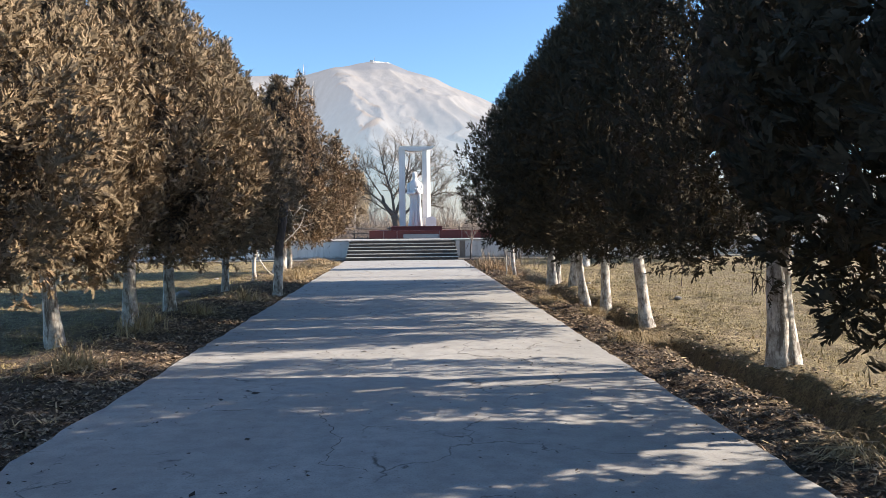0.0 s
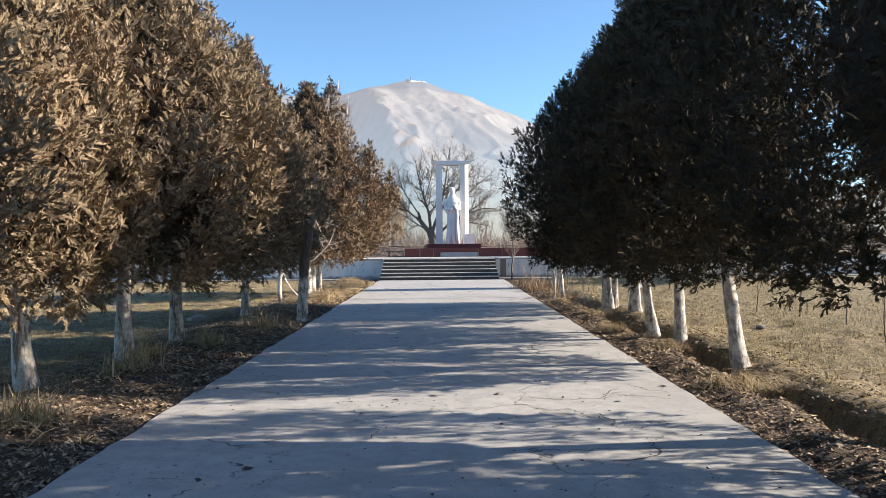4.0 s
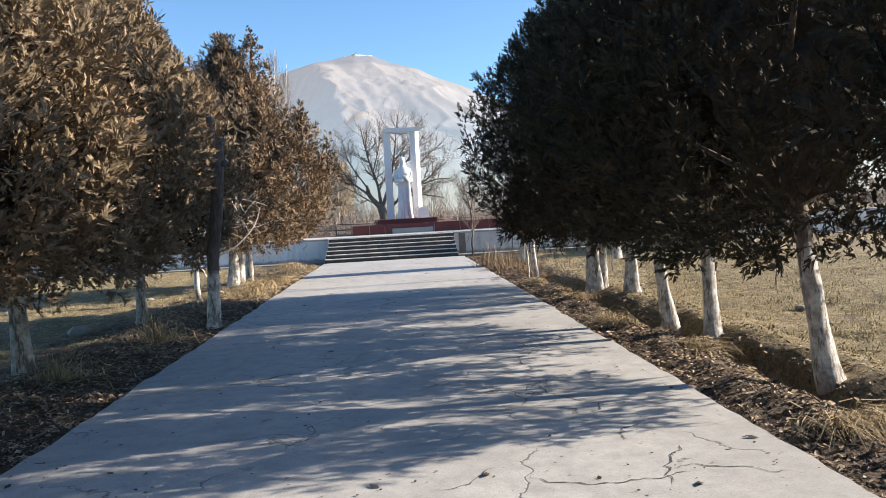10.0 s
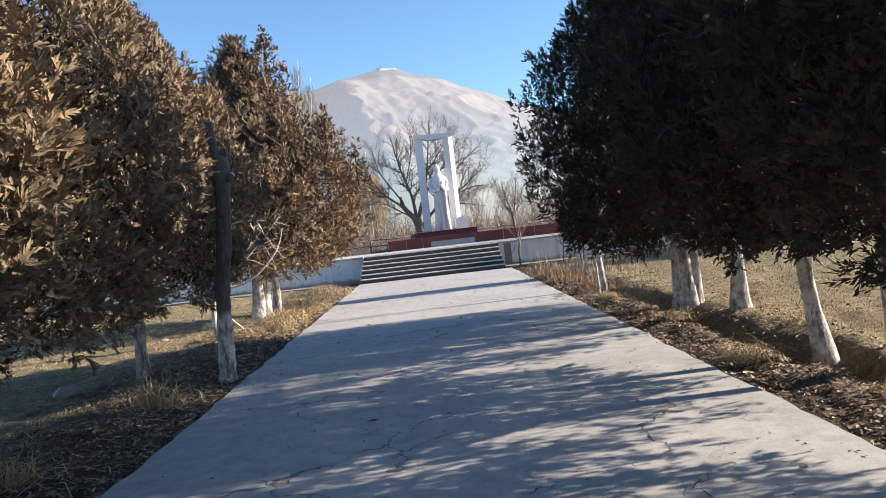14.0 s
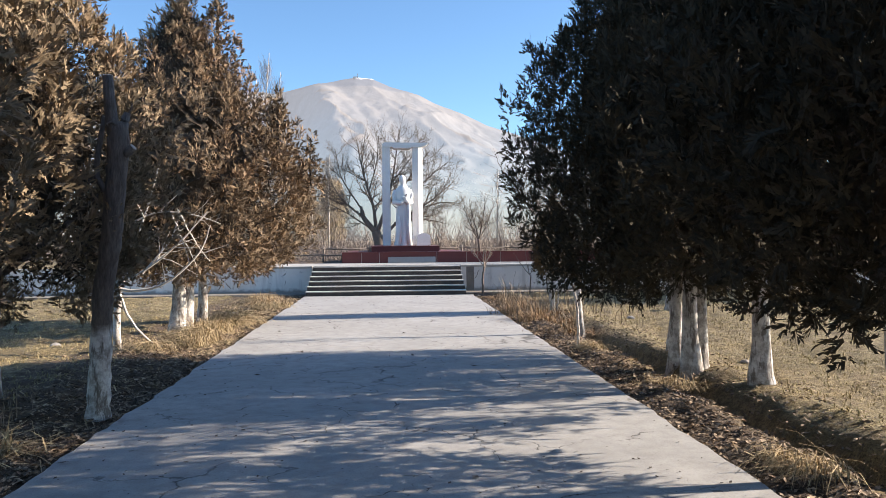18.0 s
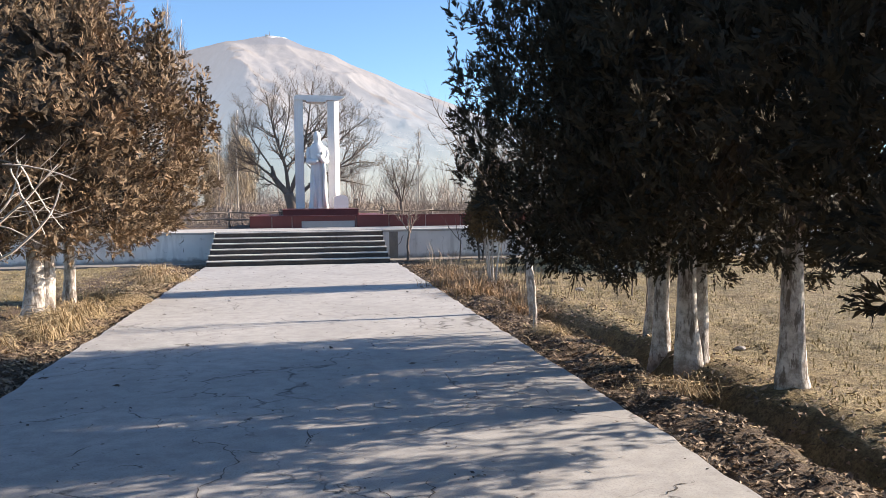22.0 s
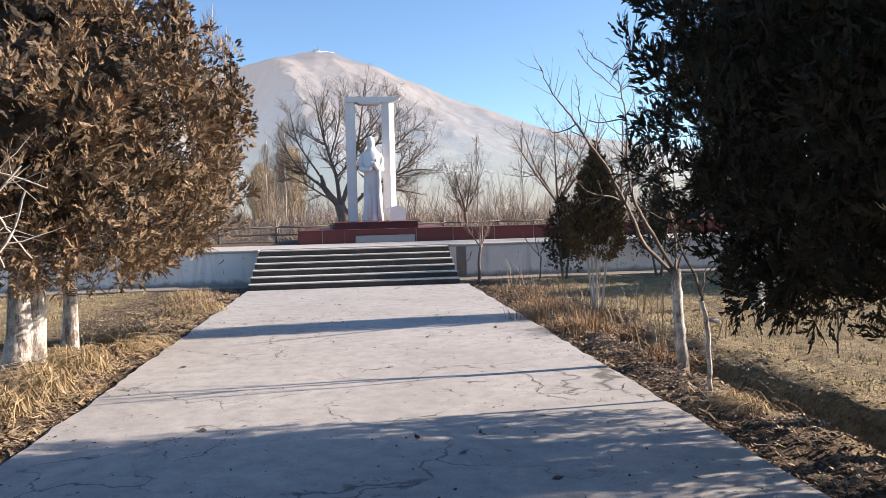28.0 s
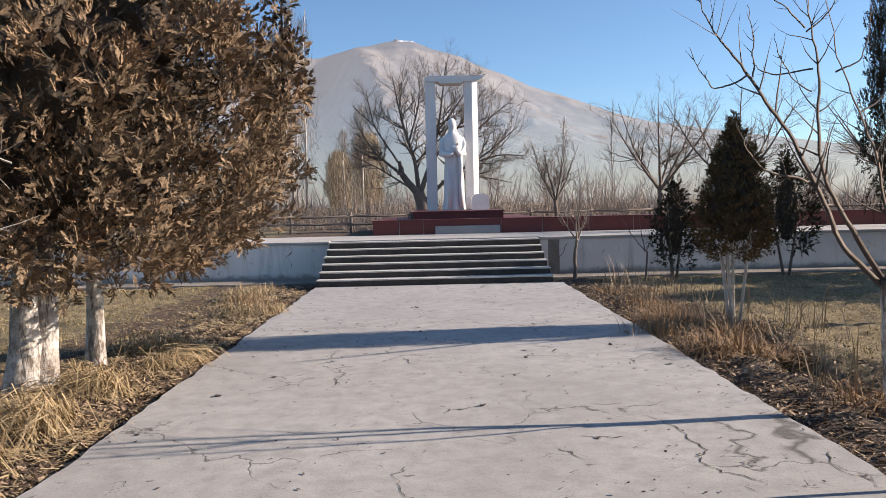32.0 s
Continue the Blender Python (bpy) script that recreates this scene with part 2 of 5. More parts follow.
def earth(name):
    """Ground: dark litter soil in the beds beside the path, dry winter grass beyond."""
    m, nt, p = nodes_of(name)
    vec = coords(nt)
    sep = nt.nodes.new("ShaderNodeSeparateXYZ")
    nt.links.new(vec, sep.inputs[0])
    big, mid, small = noise_at(nt, vec, 0.5, 5), noise_at(nt, vec, 6.0, 6, 0.7), noise_at(nt, vec, 45.0, 4, 0.7)
    soil = mix(nt, ramp(nt, mid, [(0.35, 0.0), (0.65, 1.0)]), (0.046, 0.03, 0.02), (0.14, 0.096, 0.063))
    soil = mix(nt, ramp(nt, small, [(0.52, 0.0), (0.62, 0.7)]), soil, (0.21, 0.148, 0.09))
    turf = mix(nt, ramp(nt, mid, [(0.4, 0.0), (0.6, 1.0)]), (0.16, 0.12, 0.062), (0.4, 0.31, 0.16))
    turf = mix(nt, ramp(nt, big, [(0.42, 0.0), (0.62, 0.6)]), turf, (0.19, 0.165, 0.075))
    turf = mix(nt, ramp(nt, small, [(0.46, 0.0), (0.6, 0.75)]), turf, (0.085, 0.06, 0.035))
    turf = mix(nt, ramp(nt, noise_at(nt, vec, 18.0, 5, 0.75), [(0.5, 0.0), (0.62, 0.6)]), turf, (0.43, 0.325, 0.17))
    turf = mix(nt, ramp(nt, noise_at(nt, vec, 1.7, 5, 0.7), [(0.48, 0.0), (0.62, 0.5)]), turf, (0.14, 0.1, 0.055))
    across = math_node(nt, "ADD", math_node(nt, "ABSOLUTE", math_node(nt, "ADD", sep.outputs[0], 0.75)), math_node(nt, "MULTIPLY", math_node(nt, "SUBTRACT", mid, 0.5), 1.4))
    bed = ramp(nt, math_node(nt, "MULTIPLY", across, 0.1), [(0.385, 1.0), (0.43, 0.0)])
    nt.links.new(mix(nt, bed, turf, soil), p.inputs["Base Color"])
    p.inputs["Roughness"].default_value = 0.95
    bump(nt, p, math_node(nt, "ADD", mid, math_node(nt, "MULTIPLY", small, 0.5)), 1.0, 0.07)
    return m


def rock(name):
    """A bare, pale mountainside with snow near its summit; haze is put in as an even glow and as see-through rock, most
    at its foot.
    """
    m, nt, p = nodes_of(name)
    vec = coords(nt)
    sep = nt.nodes.new("ShaderNodeSeparateXYZ")
    nt.links.new(vec, sep.inputs[0])
    big, fine = noise_at(nt, vec, 0.004, 8, 0.6), noise_at(nt, coords(nt, (1, 0.35, 0.5)), 0.025, 7, 0.7)
    col = mix(nt, ramp(nt, big, [(0.35, 0.0), (0.65, 1.0)]), (0.132, 0.122, 0.114), (0.186, 0.174, 0.164))
    col = mix(nt, ramp(nt, fine, [(0.38, 0.5), (0.58, 0.0)]), col, (0.105, 0.095, 0.088))
    cap = math_node(nt, "ADD", math_node(nt, "MULTIPLY", sep.outputs[2], 1 / 520.0), math_node(nt, "MULTIPLY", big, 0.1))
    col = mix(nt, ramp(nt, math_node(nt, "MULTIPLY", cap, 0.5), [(0.478, 0.0), (0.487, 0.9)]), col, (0.07, 0.08, 0.1))
    top = math_node(nt, "ADD", math_node(nt, "MULTIPLY", sep.outputs[2], 1 / 545.0), math_node(nt, "MULTIPLY", fine, 0.16))
    col = mix(nt, ramp(nt, math_node(nt, "MULTIPLY", top, 0.5), [(0.514, 0.0), (0.52, 0.95)]), col, (0.75, 0.77, 0.8))
    nt.links.new(col, p.inputs["Base Color"])
    p.inputs["Roughness"].default_value = 1.0
    p.inputs["Specular IOR Level"].default_value = 0.0
    # Even glow stands in for the haze over the slopes.
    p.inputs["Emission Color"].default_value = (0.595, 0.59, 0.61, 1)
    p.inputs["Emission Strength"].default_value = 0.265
    bump(nt, p, math_node(nt, "ADD", big, math_node(nt, "MULTIPLY", fine, 0.3)), 0.6, 25.0)
    # Haze as transparency: sky shows through the rock, more towards the foot.
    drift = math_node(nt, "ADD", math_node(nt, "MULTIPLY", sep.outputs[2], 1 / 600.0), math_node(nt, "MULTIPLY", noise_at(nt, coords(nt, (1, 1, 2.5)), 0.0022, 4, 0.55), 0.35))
    haze_share = ramp(nt, drift, [(0.22, 0.36), (0.5, 0.25), (0.75, 0.13), (1.0, 0.07)])
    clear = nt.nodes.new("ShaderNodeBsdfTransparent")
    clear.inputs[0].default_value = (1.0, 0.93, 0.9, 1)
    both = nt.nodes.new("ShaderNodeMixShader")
    nt.links.new(haze_share, both.inputs[0])
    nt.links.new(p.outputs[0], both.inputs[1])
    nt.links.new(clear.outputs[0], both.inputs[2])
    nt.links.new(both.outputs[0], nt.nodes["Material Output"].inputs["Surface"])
    return m


def limed_wall(name):
    """Old limewash on plaster: blotches, rain streaks, damp foot, a few cracks."""
    m, nt, p = nodes_of(name)
    vec, tall = coords(nt), coords(nt, (1, 1, 0.12))
    big, mid, fine = noise_at(nt, vec, 0.5, 5), noise_at(nt, vec, 3.5, 6, 0.7), noise_at(nt, vec, 60, 3)
    col = mix(nt, ramp(nt, big, [(0.35, 0.0), (0.65, 1.0)]), (0.64, 0.61, 0.575), (0.82, 0.79, 0.75))
    col = mix(nt, ramp(nt, noise_at(nt, tall, 4.0, 4), [(0.52, 0.0), (0.7, 0.55)]), col, (0.36, 0.33, 0.3))
    col = mix(nt, ramp(nt, mid, [(0.6, 0.0), (0.68, 0.7)]), col, (0.3, 0.27, 0.25))
    sep = nt.nodes.new("ShaderNodeSeparateXYZ")
    nt.links.new(vec, sep.inputs[0])
    damp = math_node(nt, "ADD", sep.outputs[2], math_node(nt, "MULTIPLY", mid, 0.35))
    col = mix(nt, ramp(nt, damp, [(0.2, 0.75), (0.3, 0.0)]), col, (0.2, 0.17, 0.145))
    nt.links.new(col, p.inputs["Base Color"])
    p.inputs["Roughness"].default_value = 0.9
    bump(nt, p, math_node(nt, "ADD", mid, math_node(nt, "MULTIPLY", fine, 0.3)), 0.4, 0.012)
    return m


M_PATH = concrete("path_concrete")
# Risers carry dirt and painted shade; tread colour is lightened like sunlit tops.
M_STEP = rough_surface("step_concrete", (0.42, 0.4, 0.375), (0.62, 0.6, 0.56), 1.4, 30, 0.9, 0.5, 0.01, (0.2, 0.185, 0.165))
M_RISER = rough_surface("dirty_shaded_riser_concrete", (0.026, 0.022, 0.02), (0.088, 0.075, 0.066), 2.6, 22, 0.95, 0.5, 0.01, (0.13, 0.11, 0.095))
M_KERB = rough_surface("apron_concrete", (0.36, 0.34, 0.31), (0.52, 0.5, 0.46), 1.0, 22, 0.9, 0.5, 0.01, (0.2, 0.18, 0.15))
M_APRON = rough_surface("broken_apron_concrete", (0.15, 0.128, 0.105), (0.33, 0.3, 0.265), 1.6, 24, 0.95, 0.8, 0.02, (0.1, 0.08, 0.065))
M_WALL = limed_wall("whitewashed_wall")
M_RED = rough_surface("red_granite", (0.11, 0.02, 0.017), (0.18, 0.036, 0.03), 0.9, 60, 0.5, 0.1, 0.004, (0.12, 0.03, 0.03))
M_SEAM = rough_surface("pale_seam", (0.45, 0.38, 0.33), (0.6, 0.52, 0.46), 3, 40)
M_GREY = rough_surface("grey_plaque_stone", (0.22, 0.22, 0.225), (0.34, 0.34, 0.345), 2.0, 60, 0.6, 0.15, 0.004)
M_WHITE = rough_surface("white_monument_paint", (0.58, 0.58, 0.58), (0.76, 0.76, 0.755), 1.2, 18, 0.6, 0.12, 0.008)
M_CRACK = rough_surface("crack_dirt", (0.035, 0.033, 0.03), (0.09, 0.08, 0.07), 4, 50, 1.0)
M_EARTH = earth("earth")
M_TRUNK = trunk_paint("limed_juniper_bark", (0.13, 0.1, 0.08), 1.15)
M_TRUNK_LOW = trunk_paint("limed_dead_bark", (0.125, 0.1, 0.083), 0.85, 0.15)
M_SAPLING = trunk_paint("limed_sapling_bark", (0.16, 0.13, 0.11), 1.0, 0.1)
M_TWIG = rough_surface("bare_twig_bark", (0.09, 0.068, 0.055), (0.2, 0.16, 0.13), 3, 30, 0.85)
M_TWIG_PALE = rough_surface("pale_twig_bark", (0.38, 0.34, 0.29), (0.62, 0.57, 0.51), 3, 30, 0.8)
M_SHRUB = rough_surface("shrub_twig", (0.19, 0.148, 0.12), (0.33, 0.262, 0.215), 0.5, 12, 0.9)
# Lit and shaded copies: left crowns lightened, right backlit crowns darkened.
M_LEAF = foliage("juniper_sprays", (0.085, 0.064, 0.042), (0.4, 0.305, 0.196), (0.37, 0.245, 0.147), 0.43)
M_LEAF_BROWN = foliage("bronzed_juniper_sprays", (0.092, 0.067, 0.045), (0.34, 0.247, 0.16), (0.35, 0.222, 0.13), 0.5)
M_LEAF_SHADED = foliage("shaded_juniper_sprays", (0.026, 0.023, 0.015), (0.092, 0.077, 0.05), (0.125, 0.083, 0.047), 0.33)
# Dark inside of the crowns; its colour stands in for shade between sprays.
M_CROWN_SHADE = rough_surface("inner_crown_shade", (0.045, 0.035, 0.025), (0.1, 0.076, 0.052), 4, 30, 1.0, 0.8, 0.03)
M_CRUMB = island_mix("dark_leaf_crumbs", (0.025, 0.02, 0.018), (0.09, 0.07, 0.055))
M_HAZE = rough_surface("fine_poplar_twigs", (0.2, 0.165, 0.13), (0.32, 0.26, 0.2), 0.4, 10, 1.0)
M_OCHRE = island_mix("ochre_willow_twigs", (0.34, 0.26, 0.16), (0.58, 0.45, 0.29))
M_RUSSET = island_mix("russet_dry_grass", (0.2, 0.115, 0.058), (0.42, 0.28, 0.15))
M_REED = island_mix("dry_weed_stems", (0.17, 0.12, 0.08), (0.36, 0.275, 0.19))
M_STONE = rough_surface("grey_stone", (0.2, 0.19, 0.18), (0.36, 0.34, 0.32), 3, 30)
M_STRAW = island_mix("dry_straw", (0.24, 0.168, 0.09), (0.6, 0.465, 0.27))
M_TURF = island_mix("winter_turf", (0.24, 0.19, 0.09), (0.52, 0.42, 0.215))
M_LITTER = island_mix("dead_leaves", (0.04, 0.028, 0.02), (0.5, 0.37, 0.25))
M_WOOD = rough_surface("weathered_fence_wood", (0.12, 0.095, 0.08), (0.24, 0.2, 0.17), 2, 30, 0.9)
M_ROCK = rock("hazed_mountain_rock")


# ---------------- ground ----------------
def rough_noise(x, y, s):
    return (np.sin(x * s * 1.7 + np.sin(y * s * 1.3) * 1.7) * np.sin(y * s * 2.1 + np.sin(x * s * 0.9) * 2.1)
            + 0.5 * np.sin(x * s * 4.3 + y * s * 3.1 + 1.0) * np.sin(y * s * 5.2 - x * s * 2.2))


def ground_z(x, y):
    x, y = np.asarray(x, float), np.asarray(y, float)
    near = np.exp(-(x / 14.0) ** 4)
    z = -0.05 + 0.022 * rough_noise(x, y, 1.1) + 0.02 * rough_noise(x + 5, y, 4.7) * near + 0.022 * rough_noise(x - 3, y + 2, 2.3) * near
    ditch_x = 3.54 + 0.07 * np.sin(y * 0.9) + 0.04 * np.sin(y * 2.3)
    on = 1 / (1 + np.exp(np.clip((y + 4.5) * 2.5, -60, 60)))
    z = z - (0.27 - 0.11 / (1 + np.exp(np.clip(-(y + 11.0) * 2, -50, 50)))) * on * np.exp(-(((x - ditch_x) / 0.165) ** 4)) + 0.05 * on * np.exp(-(((x - 3.0) / 0.22) ** 2))
    z = z + 0.1 * on * np.exp(-(((x - 4.1) / 0.3) ** 2))
    z = z + 0.1 * np.exp(-(((x + 3.7) / 0.75) ** 2)) / (1 + np.exp(np.clip((y + 9) * 1.2, -60, 60)))
    z = np.where(np.abs(x) < 2.53, np.minimum(z, -0.05) - 0.05, z)
    z = np.where((np.abs(x) >= 2.53) & (np.abs(x) < 2.62), np.minimum(z, -0.025), z)
    return np.where(y > 2.05, 0.775 + 0.012 * rough_noise(x, y, 0.8), z)


def lines(fine0, fine1, step, far0, far1):
    mid = list(np.arange(fine0, fine1 + 1e-6, step))
    lo, hi, d = [], [], step * 2
    v = fine0 - d
    while v > far0:
        lo.append(v)
        d *= 1.35
        v -= d
    d, v = step * 2, fine1 + step * 2
    while v < far1:
        hi.append(v)
        d *= 1.35
        v += d
    return np.array([far0] + lo[::-1] + mid + hi + [far1])


gx = lines(-8.0, 8.0, 0.11, -3200, 3200)
gy = np.concatenate([lines(-36.0, 1.0, 0.15, -3000, 1.2)[:-1], [1.6, 2.0, 2.1, 2.6, 3.4, 4.6, 6, 8, 11, 15, 20, 28, 40, 60, 90, 140, 220, 400, 800, 1600, 3200]])
X, Y = np.meshgrid(gx, gy)
Z = ground_z(X, Y)
nx = len(gx)
ids = np.arange(len(gx) * len(gy)).reshape(len(gy), nx)
quads = np.stack([ids[:-1, :-1], ids[:-1, 1:], ids[1:, 1:], ids[1:, :-1]], -1).reshape(-1, 4)
ground = part("ground", mesh_of("ground", np.stack([X, Y, Z], -1).reshape(-1, 3), quads, True), M_EARTH)
tagged(ground, "bare winter earth with dry grass and an irrigation ditch", "ground", kind="structure")

# ---------------- path ----------------
bm = bmesh.new()
rows_y = np.arange(-38.0, 0.001, 0.19)
left, right = [], []
for y in rows_y:
    chip = 0.02 * rough_noise(1.0, y, 2.1) + 0.014 * rough_noise(3.0, y, 7.0)
    chip2 = 0.02 * rough_noise(8.0, y, 1.7) + 0.014 * rough_noise(4.0, y, 6.3)
    left.append([bm.verts.new((-2.5 + chip, y, 0.0)), bm.verts.new((-2.515 + chip, y, -0.012)), bm.verts.new((-2.52 + chip, y, -0.12))])
    right.append([bm.verts.new((2.5 + chip2, y, 0.0)), bm.verts.new((2.515 + chip2, y, -0.012)), bm.verts.new((2.52 + chip2, y, -0.12))])
for i in range(len(rows_y) - 1):
    bm.faces.new((left[i][0], right[i][0], right[i + 1][0], left[i + 1][0]))
    for s in (0, 1):
        bm.faces.new((left[i][s + 1], left[i][s], left[i + 1][s], left[i + 1][s + 1]))
        bm.faces.new((right[i][s], right[i][s + 1], right[i + 1][s + 1], right[i + 1][s]))
path = part("path", bm, M_PATH)
tagged(path, "pale cracked concrete footpath, weathered, with leaf crumbs", "path", kind="structure")


def crack_strip(start, heading, length, width, seed):
    """One wandering crack as a thin, ragged, dirt-filled strip."""
    r = np.random.default_rng(seed)
    n = max(6, int(length / 0.045))
    p, a, pts = np.array(start, float), heading, []
    for i in range(n):
        pts.append(p.copy())
        a = heading + 0.45 * math.sin(i * 0.21 + seed) + r.normal(0, 0.6)
        p = p + 0.045 * np.array([math.cos(a), math.sin(a)])
    pts = np.array(pts)
    t = np.gradient(pts, axis=0)
    side = np.stack([-t[:, 1], t[:, 0]], 1) / (np.linalg.norm(t, axis=1, keepdims=True) + 1e-9)
    w = 0.45 * width * r.uniform(0.2, 1.0, n) * np.minimum(1, np.minimum(np.arange(n), np.arange(n)[::-1]) / 4)
    a3 = np.c_[pts + side * w[:, None], np.full(n, 0.0035)]
    b3 = np.c_[pts - side * w[:, None], np.full(n, 0.0035)]
    return np.concatenate([a3, b3]), [(i, i + 1, n + i + 1, n + i) for i in range(n - 1)]


crack_plan = [((1.57, -24.04), 1.6, 0.9, 0.02), ((1.54, -23.18), 1.63, 0.64, 0.02), ((1.51, -22.56), 1.72, 1.75, 0.018), ((1.25, -20.86), 1.34, 2.1, 0.016),
              ((1.79, -23.82), 2.87, 1.2, 0.016), ((0.69, -23.51), -2.7, 0.65, 0.014), ((1.65, -23.78), -0.08, 0.9, 0.014), ((1.2, -26.12), 1.3, 1.0, 0.02),
              ((1.47, -25.17), 1.72, 1.15, 0.02), ((-0.52, -25.52), 1.74, 0.7, 0.012), ((-1.54, -23.82), -0.22, 0.5, 0.014), ((-1.06, -23.93), -0.36, 0.65, 0.014),
              ((1.54, -19.59), 1.29, 0.55, 0.022), ((1.69, -19.08), 0.36, 0.85, 0.02), ((0.78, -16.62), -1.54, 0.7, 0.016), ((2.48, -12.05), 2.53, 1.0, 0.016),
              ((1.73, -11.52), 1.55, 1.9, 0.014), ((1.77, -9.61), 2.93, 0.6, 0.012), ((2.38, -11.64), 1.86, 0.9, 0.014), ((-1.0, -9.01), 1.64, 1.65, 0.013),
              ((-0.28, -10.99), -1.45, 1.1, 0.012), ((-1.13, -15.33), 1.73, 1.25, 0.013), ((-1.33, -14.12), 0.94, 0.5, 0.012), ((-0.1, -28.6), 1.6, 2.4, 0.01),
              ((-0.4, -16.9), 1.7, 2.0, 0.01), ((0.9, -17.8), 2.0, 1.6, 0.012), ((-1.35, -12.6), 1.4, 1.4, 0.012), ((-1.3, -7.6), 1.6, 1.3, 0.012),
              ((-0.2, -5.2), 0.5, 1.3, 0.012), ((1.0, -4.0), 2.2, 1.2, 0.011), ((-2.0, -5.6), 0.2, 1.3, 0.01), ((1.9, -8.2), 1.2, 0.9, 0.01), ((-0.6, -2.6), 0.9, 1.0, 0.01)]
for i, (s, h, ln, w) in enumerate(crack_plan):
    v, f = crack_strip(s, h, ln, w, 40 + i)
    ob = part("crack", mesh_of("crack", v, f), M_CRACK, path)

r = np.random.default_rng(43)
for i in range(95):
    y = -31 + 30.5 * r.uniform(0, 1) ** 0.8
    v, f = crack_strip((r.uniform(-2.3, 2.2), y), r.choice([0.0, 3.1, 0.5, 1.6]) + r.normal(0, 0.3), r.uniform(0.27, 0.55), r.uniform(0.012, 0.024), 400 + i)
    part("crack", mesh_of("crack", v, f), M_CRACK, path)

# ---------------- terrace, stair, walls ----------------
RISE, TREAD, N_STEP = 0.137, 0.325, 6
TOP = RISE * N_STEP
stair = thing("stair", pose(-0.08, 0, 0), "six broad worn concrete steps leading up to the terrace", "stairs", kind="structure")
for i in range(N_STEP):
    w0 = 2.40 - 0.012 * i
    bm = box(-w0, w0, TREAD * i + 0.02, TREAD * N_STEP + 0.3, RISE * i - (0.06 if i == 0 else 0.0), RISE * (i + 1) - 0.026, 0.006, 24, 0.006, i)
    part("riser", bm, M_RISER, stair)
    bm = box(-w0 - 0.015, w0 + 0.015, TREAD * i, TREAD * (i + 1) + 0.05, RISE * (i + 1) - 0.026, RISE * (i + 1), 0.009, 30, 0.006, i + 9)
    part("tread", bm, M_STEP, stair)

wall_front = 1.97
for name, x0, x1 in (("wall_left", -26.0, -2.47), ("wall_right", 2.33, 30.0)):
    w = thing(name, pose(0, 0, 0), "low whitewashed retaining wall, stained and patched", "wall", kind="structure")
    part("wall_face", box(x0, x1, wall_front, wall_front + 0.3, -0.25, TOP - 0.05, 0.01, 60, 0.008, 3), M_WALL, w)
    part("coping", box(x0, x1, wall_front - 0.035, wall_front + 0.42, TOP - 0.05, TOP + 0.012, 0.012, 60, 0.008, 5), M_KERB, w)
    s = part("wall_apron", box(x0, x1, 1.02, wall_front + 0.01, -0.2, -0.005, 0.01, 60, 0.012, 6), M_APRON, w)
for x, z, h, ln, w in ((-3.32, 0.72, -1.45, 0.42, 0.05), (-3.35, 0.42, -1.2, 0.25, 0.03), (-3.9, 0.35, 0.1, 0.3, 0.02), (-6.2, 0.7, -1.5, 0.4, 0.02), (-9.5, 0.7, -1.6, 0.5, 0.02),
                       (2.95, 0.7, -1.5, 0.55, 0.03), (4.1, 0.65, -1.4, 0.4, 0.02), (5.6, 0.7, -1.6, 0.6, 0.022), (8.4, 0.7, -1.5, 0.5, 0.02)):
    v, f = crack_strip((x, z), h, ln, w, int(100 + x * 10))
    owner = [o for o in scene.objects if o.name == ("wall_left" if x < 0 else "wall_right")][0]
    part("crack", mesh_of("crack", np.stack([v[:, 0], 0 * v[:, 0] + wall_front - 0.012, v[:, 1]], 1), f), M_CRACK, owner)
terrace = part("terrace", box(-5.2, 12.0, 2.38, 5.2, 0.55, TOP + 0.004, 0.01, 30, 0.004, 2), M_KERB)
tagged(terrace, "pale concrete terrace paving in front of the monument", "terrace", kind="structure")

part("bare_patch", box(2.5, 2.78, wall_front - 0.006, wall_front + 0.05, -0.02, TOP - 0.055, 0.01, 8, 0.012, 8), M_APRON, [o for o in scene.objects if o.name == "wall_right"][0], "bare grey-brown patch without limewash")

# ---------------- monument ----------------
plinth = thing("plinth", pose(0, 5.2, TOP), "low plinth clad in red granite panels with pale seams", "plinth")
edges = [-1.72, -1.0, -0.35, 1.75, 2.85, 4.1, 5.3, 6.6, 7.9, 9.2, 10.5, 11.8, 13.1]
part("core", box(-1.7, 13.1, 0.03, 0.4, -0.05, 0.37), M_SEAM, plinth)
part("core", box(-1.7, 3.0, 0.4, 7.0, -0.05, 0.375), M_RED, plinth)
for a, b in zip(edges[:-1], edges[1:]):
    part("panel", box(a + 0.012, b - 0.012, 0.0, 0.06, 0.0, 0.375, 0.004), M_RED, plinth)
part("coping", box(-1.74, 13.12, -0.02, 0.42, 0.375, 0.4, 0.006), M_RED, plinth)
plaque = part("plaque", box(-0.87, 0.87, -0.06, 0.0, 0.0, 0.215, 0.008), M_GREY)
plaque.matrix_basis = pose(0.83, 5.178, TOP + 0.004)
tagged(plaque, "blank grey stone plaque leaning on the red plinth", "plaque")

upper = thing("pedestal", pose(0.64, 7.0, TOP + 0.36), "stepped red granite pedestal under the statue", "pedestal")
part("slab", box(-1.32, 1.32, 0, 4.8, 0, 0.2, 0.006), M_RED, upper)
for a in (-1.32, -0.45, 0.45):
    part("panel", box(a + 0.006, a + 0.86, -0.03, 0.0, 0.0, 0.21, 0.004), M_RED, upper)
part("cap", box(-1.36, 1.36, -0.05, 4.85, 0.21, 0.24, 0.008), M_RED, upper)
PED = TOP + 0.6

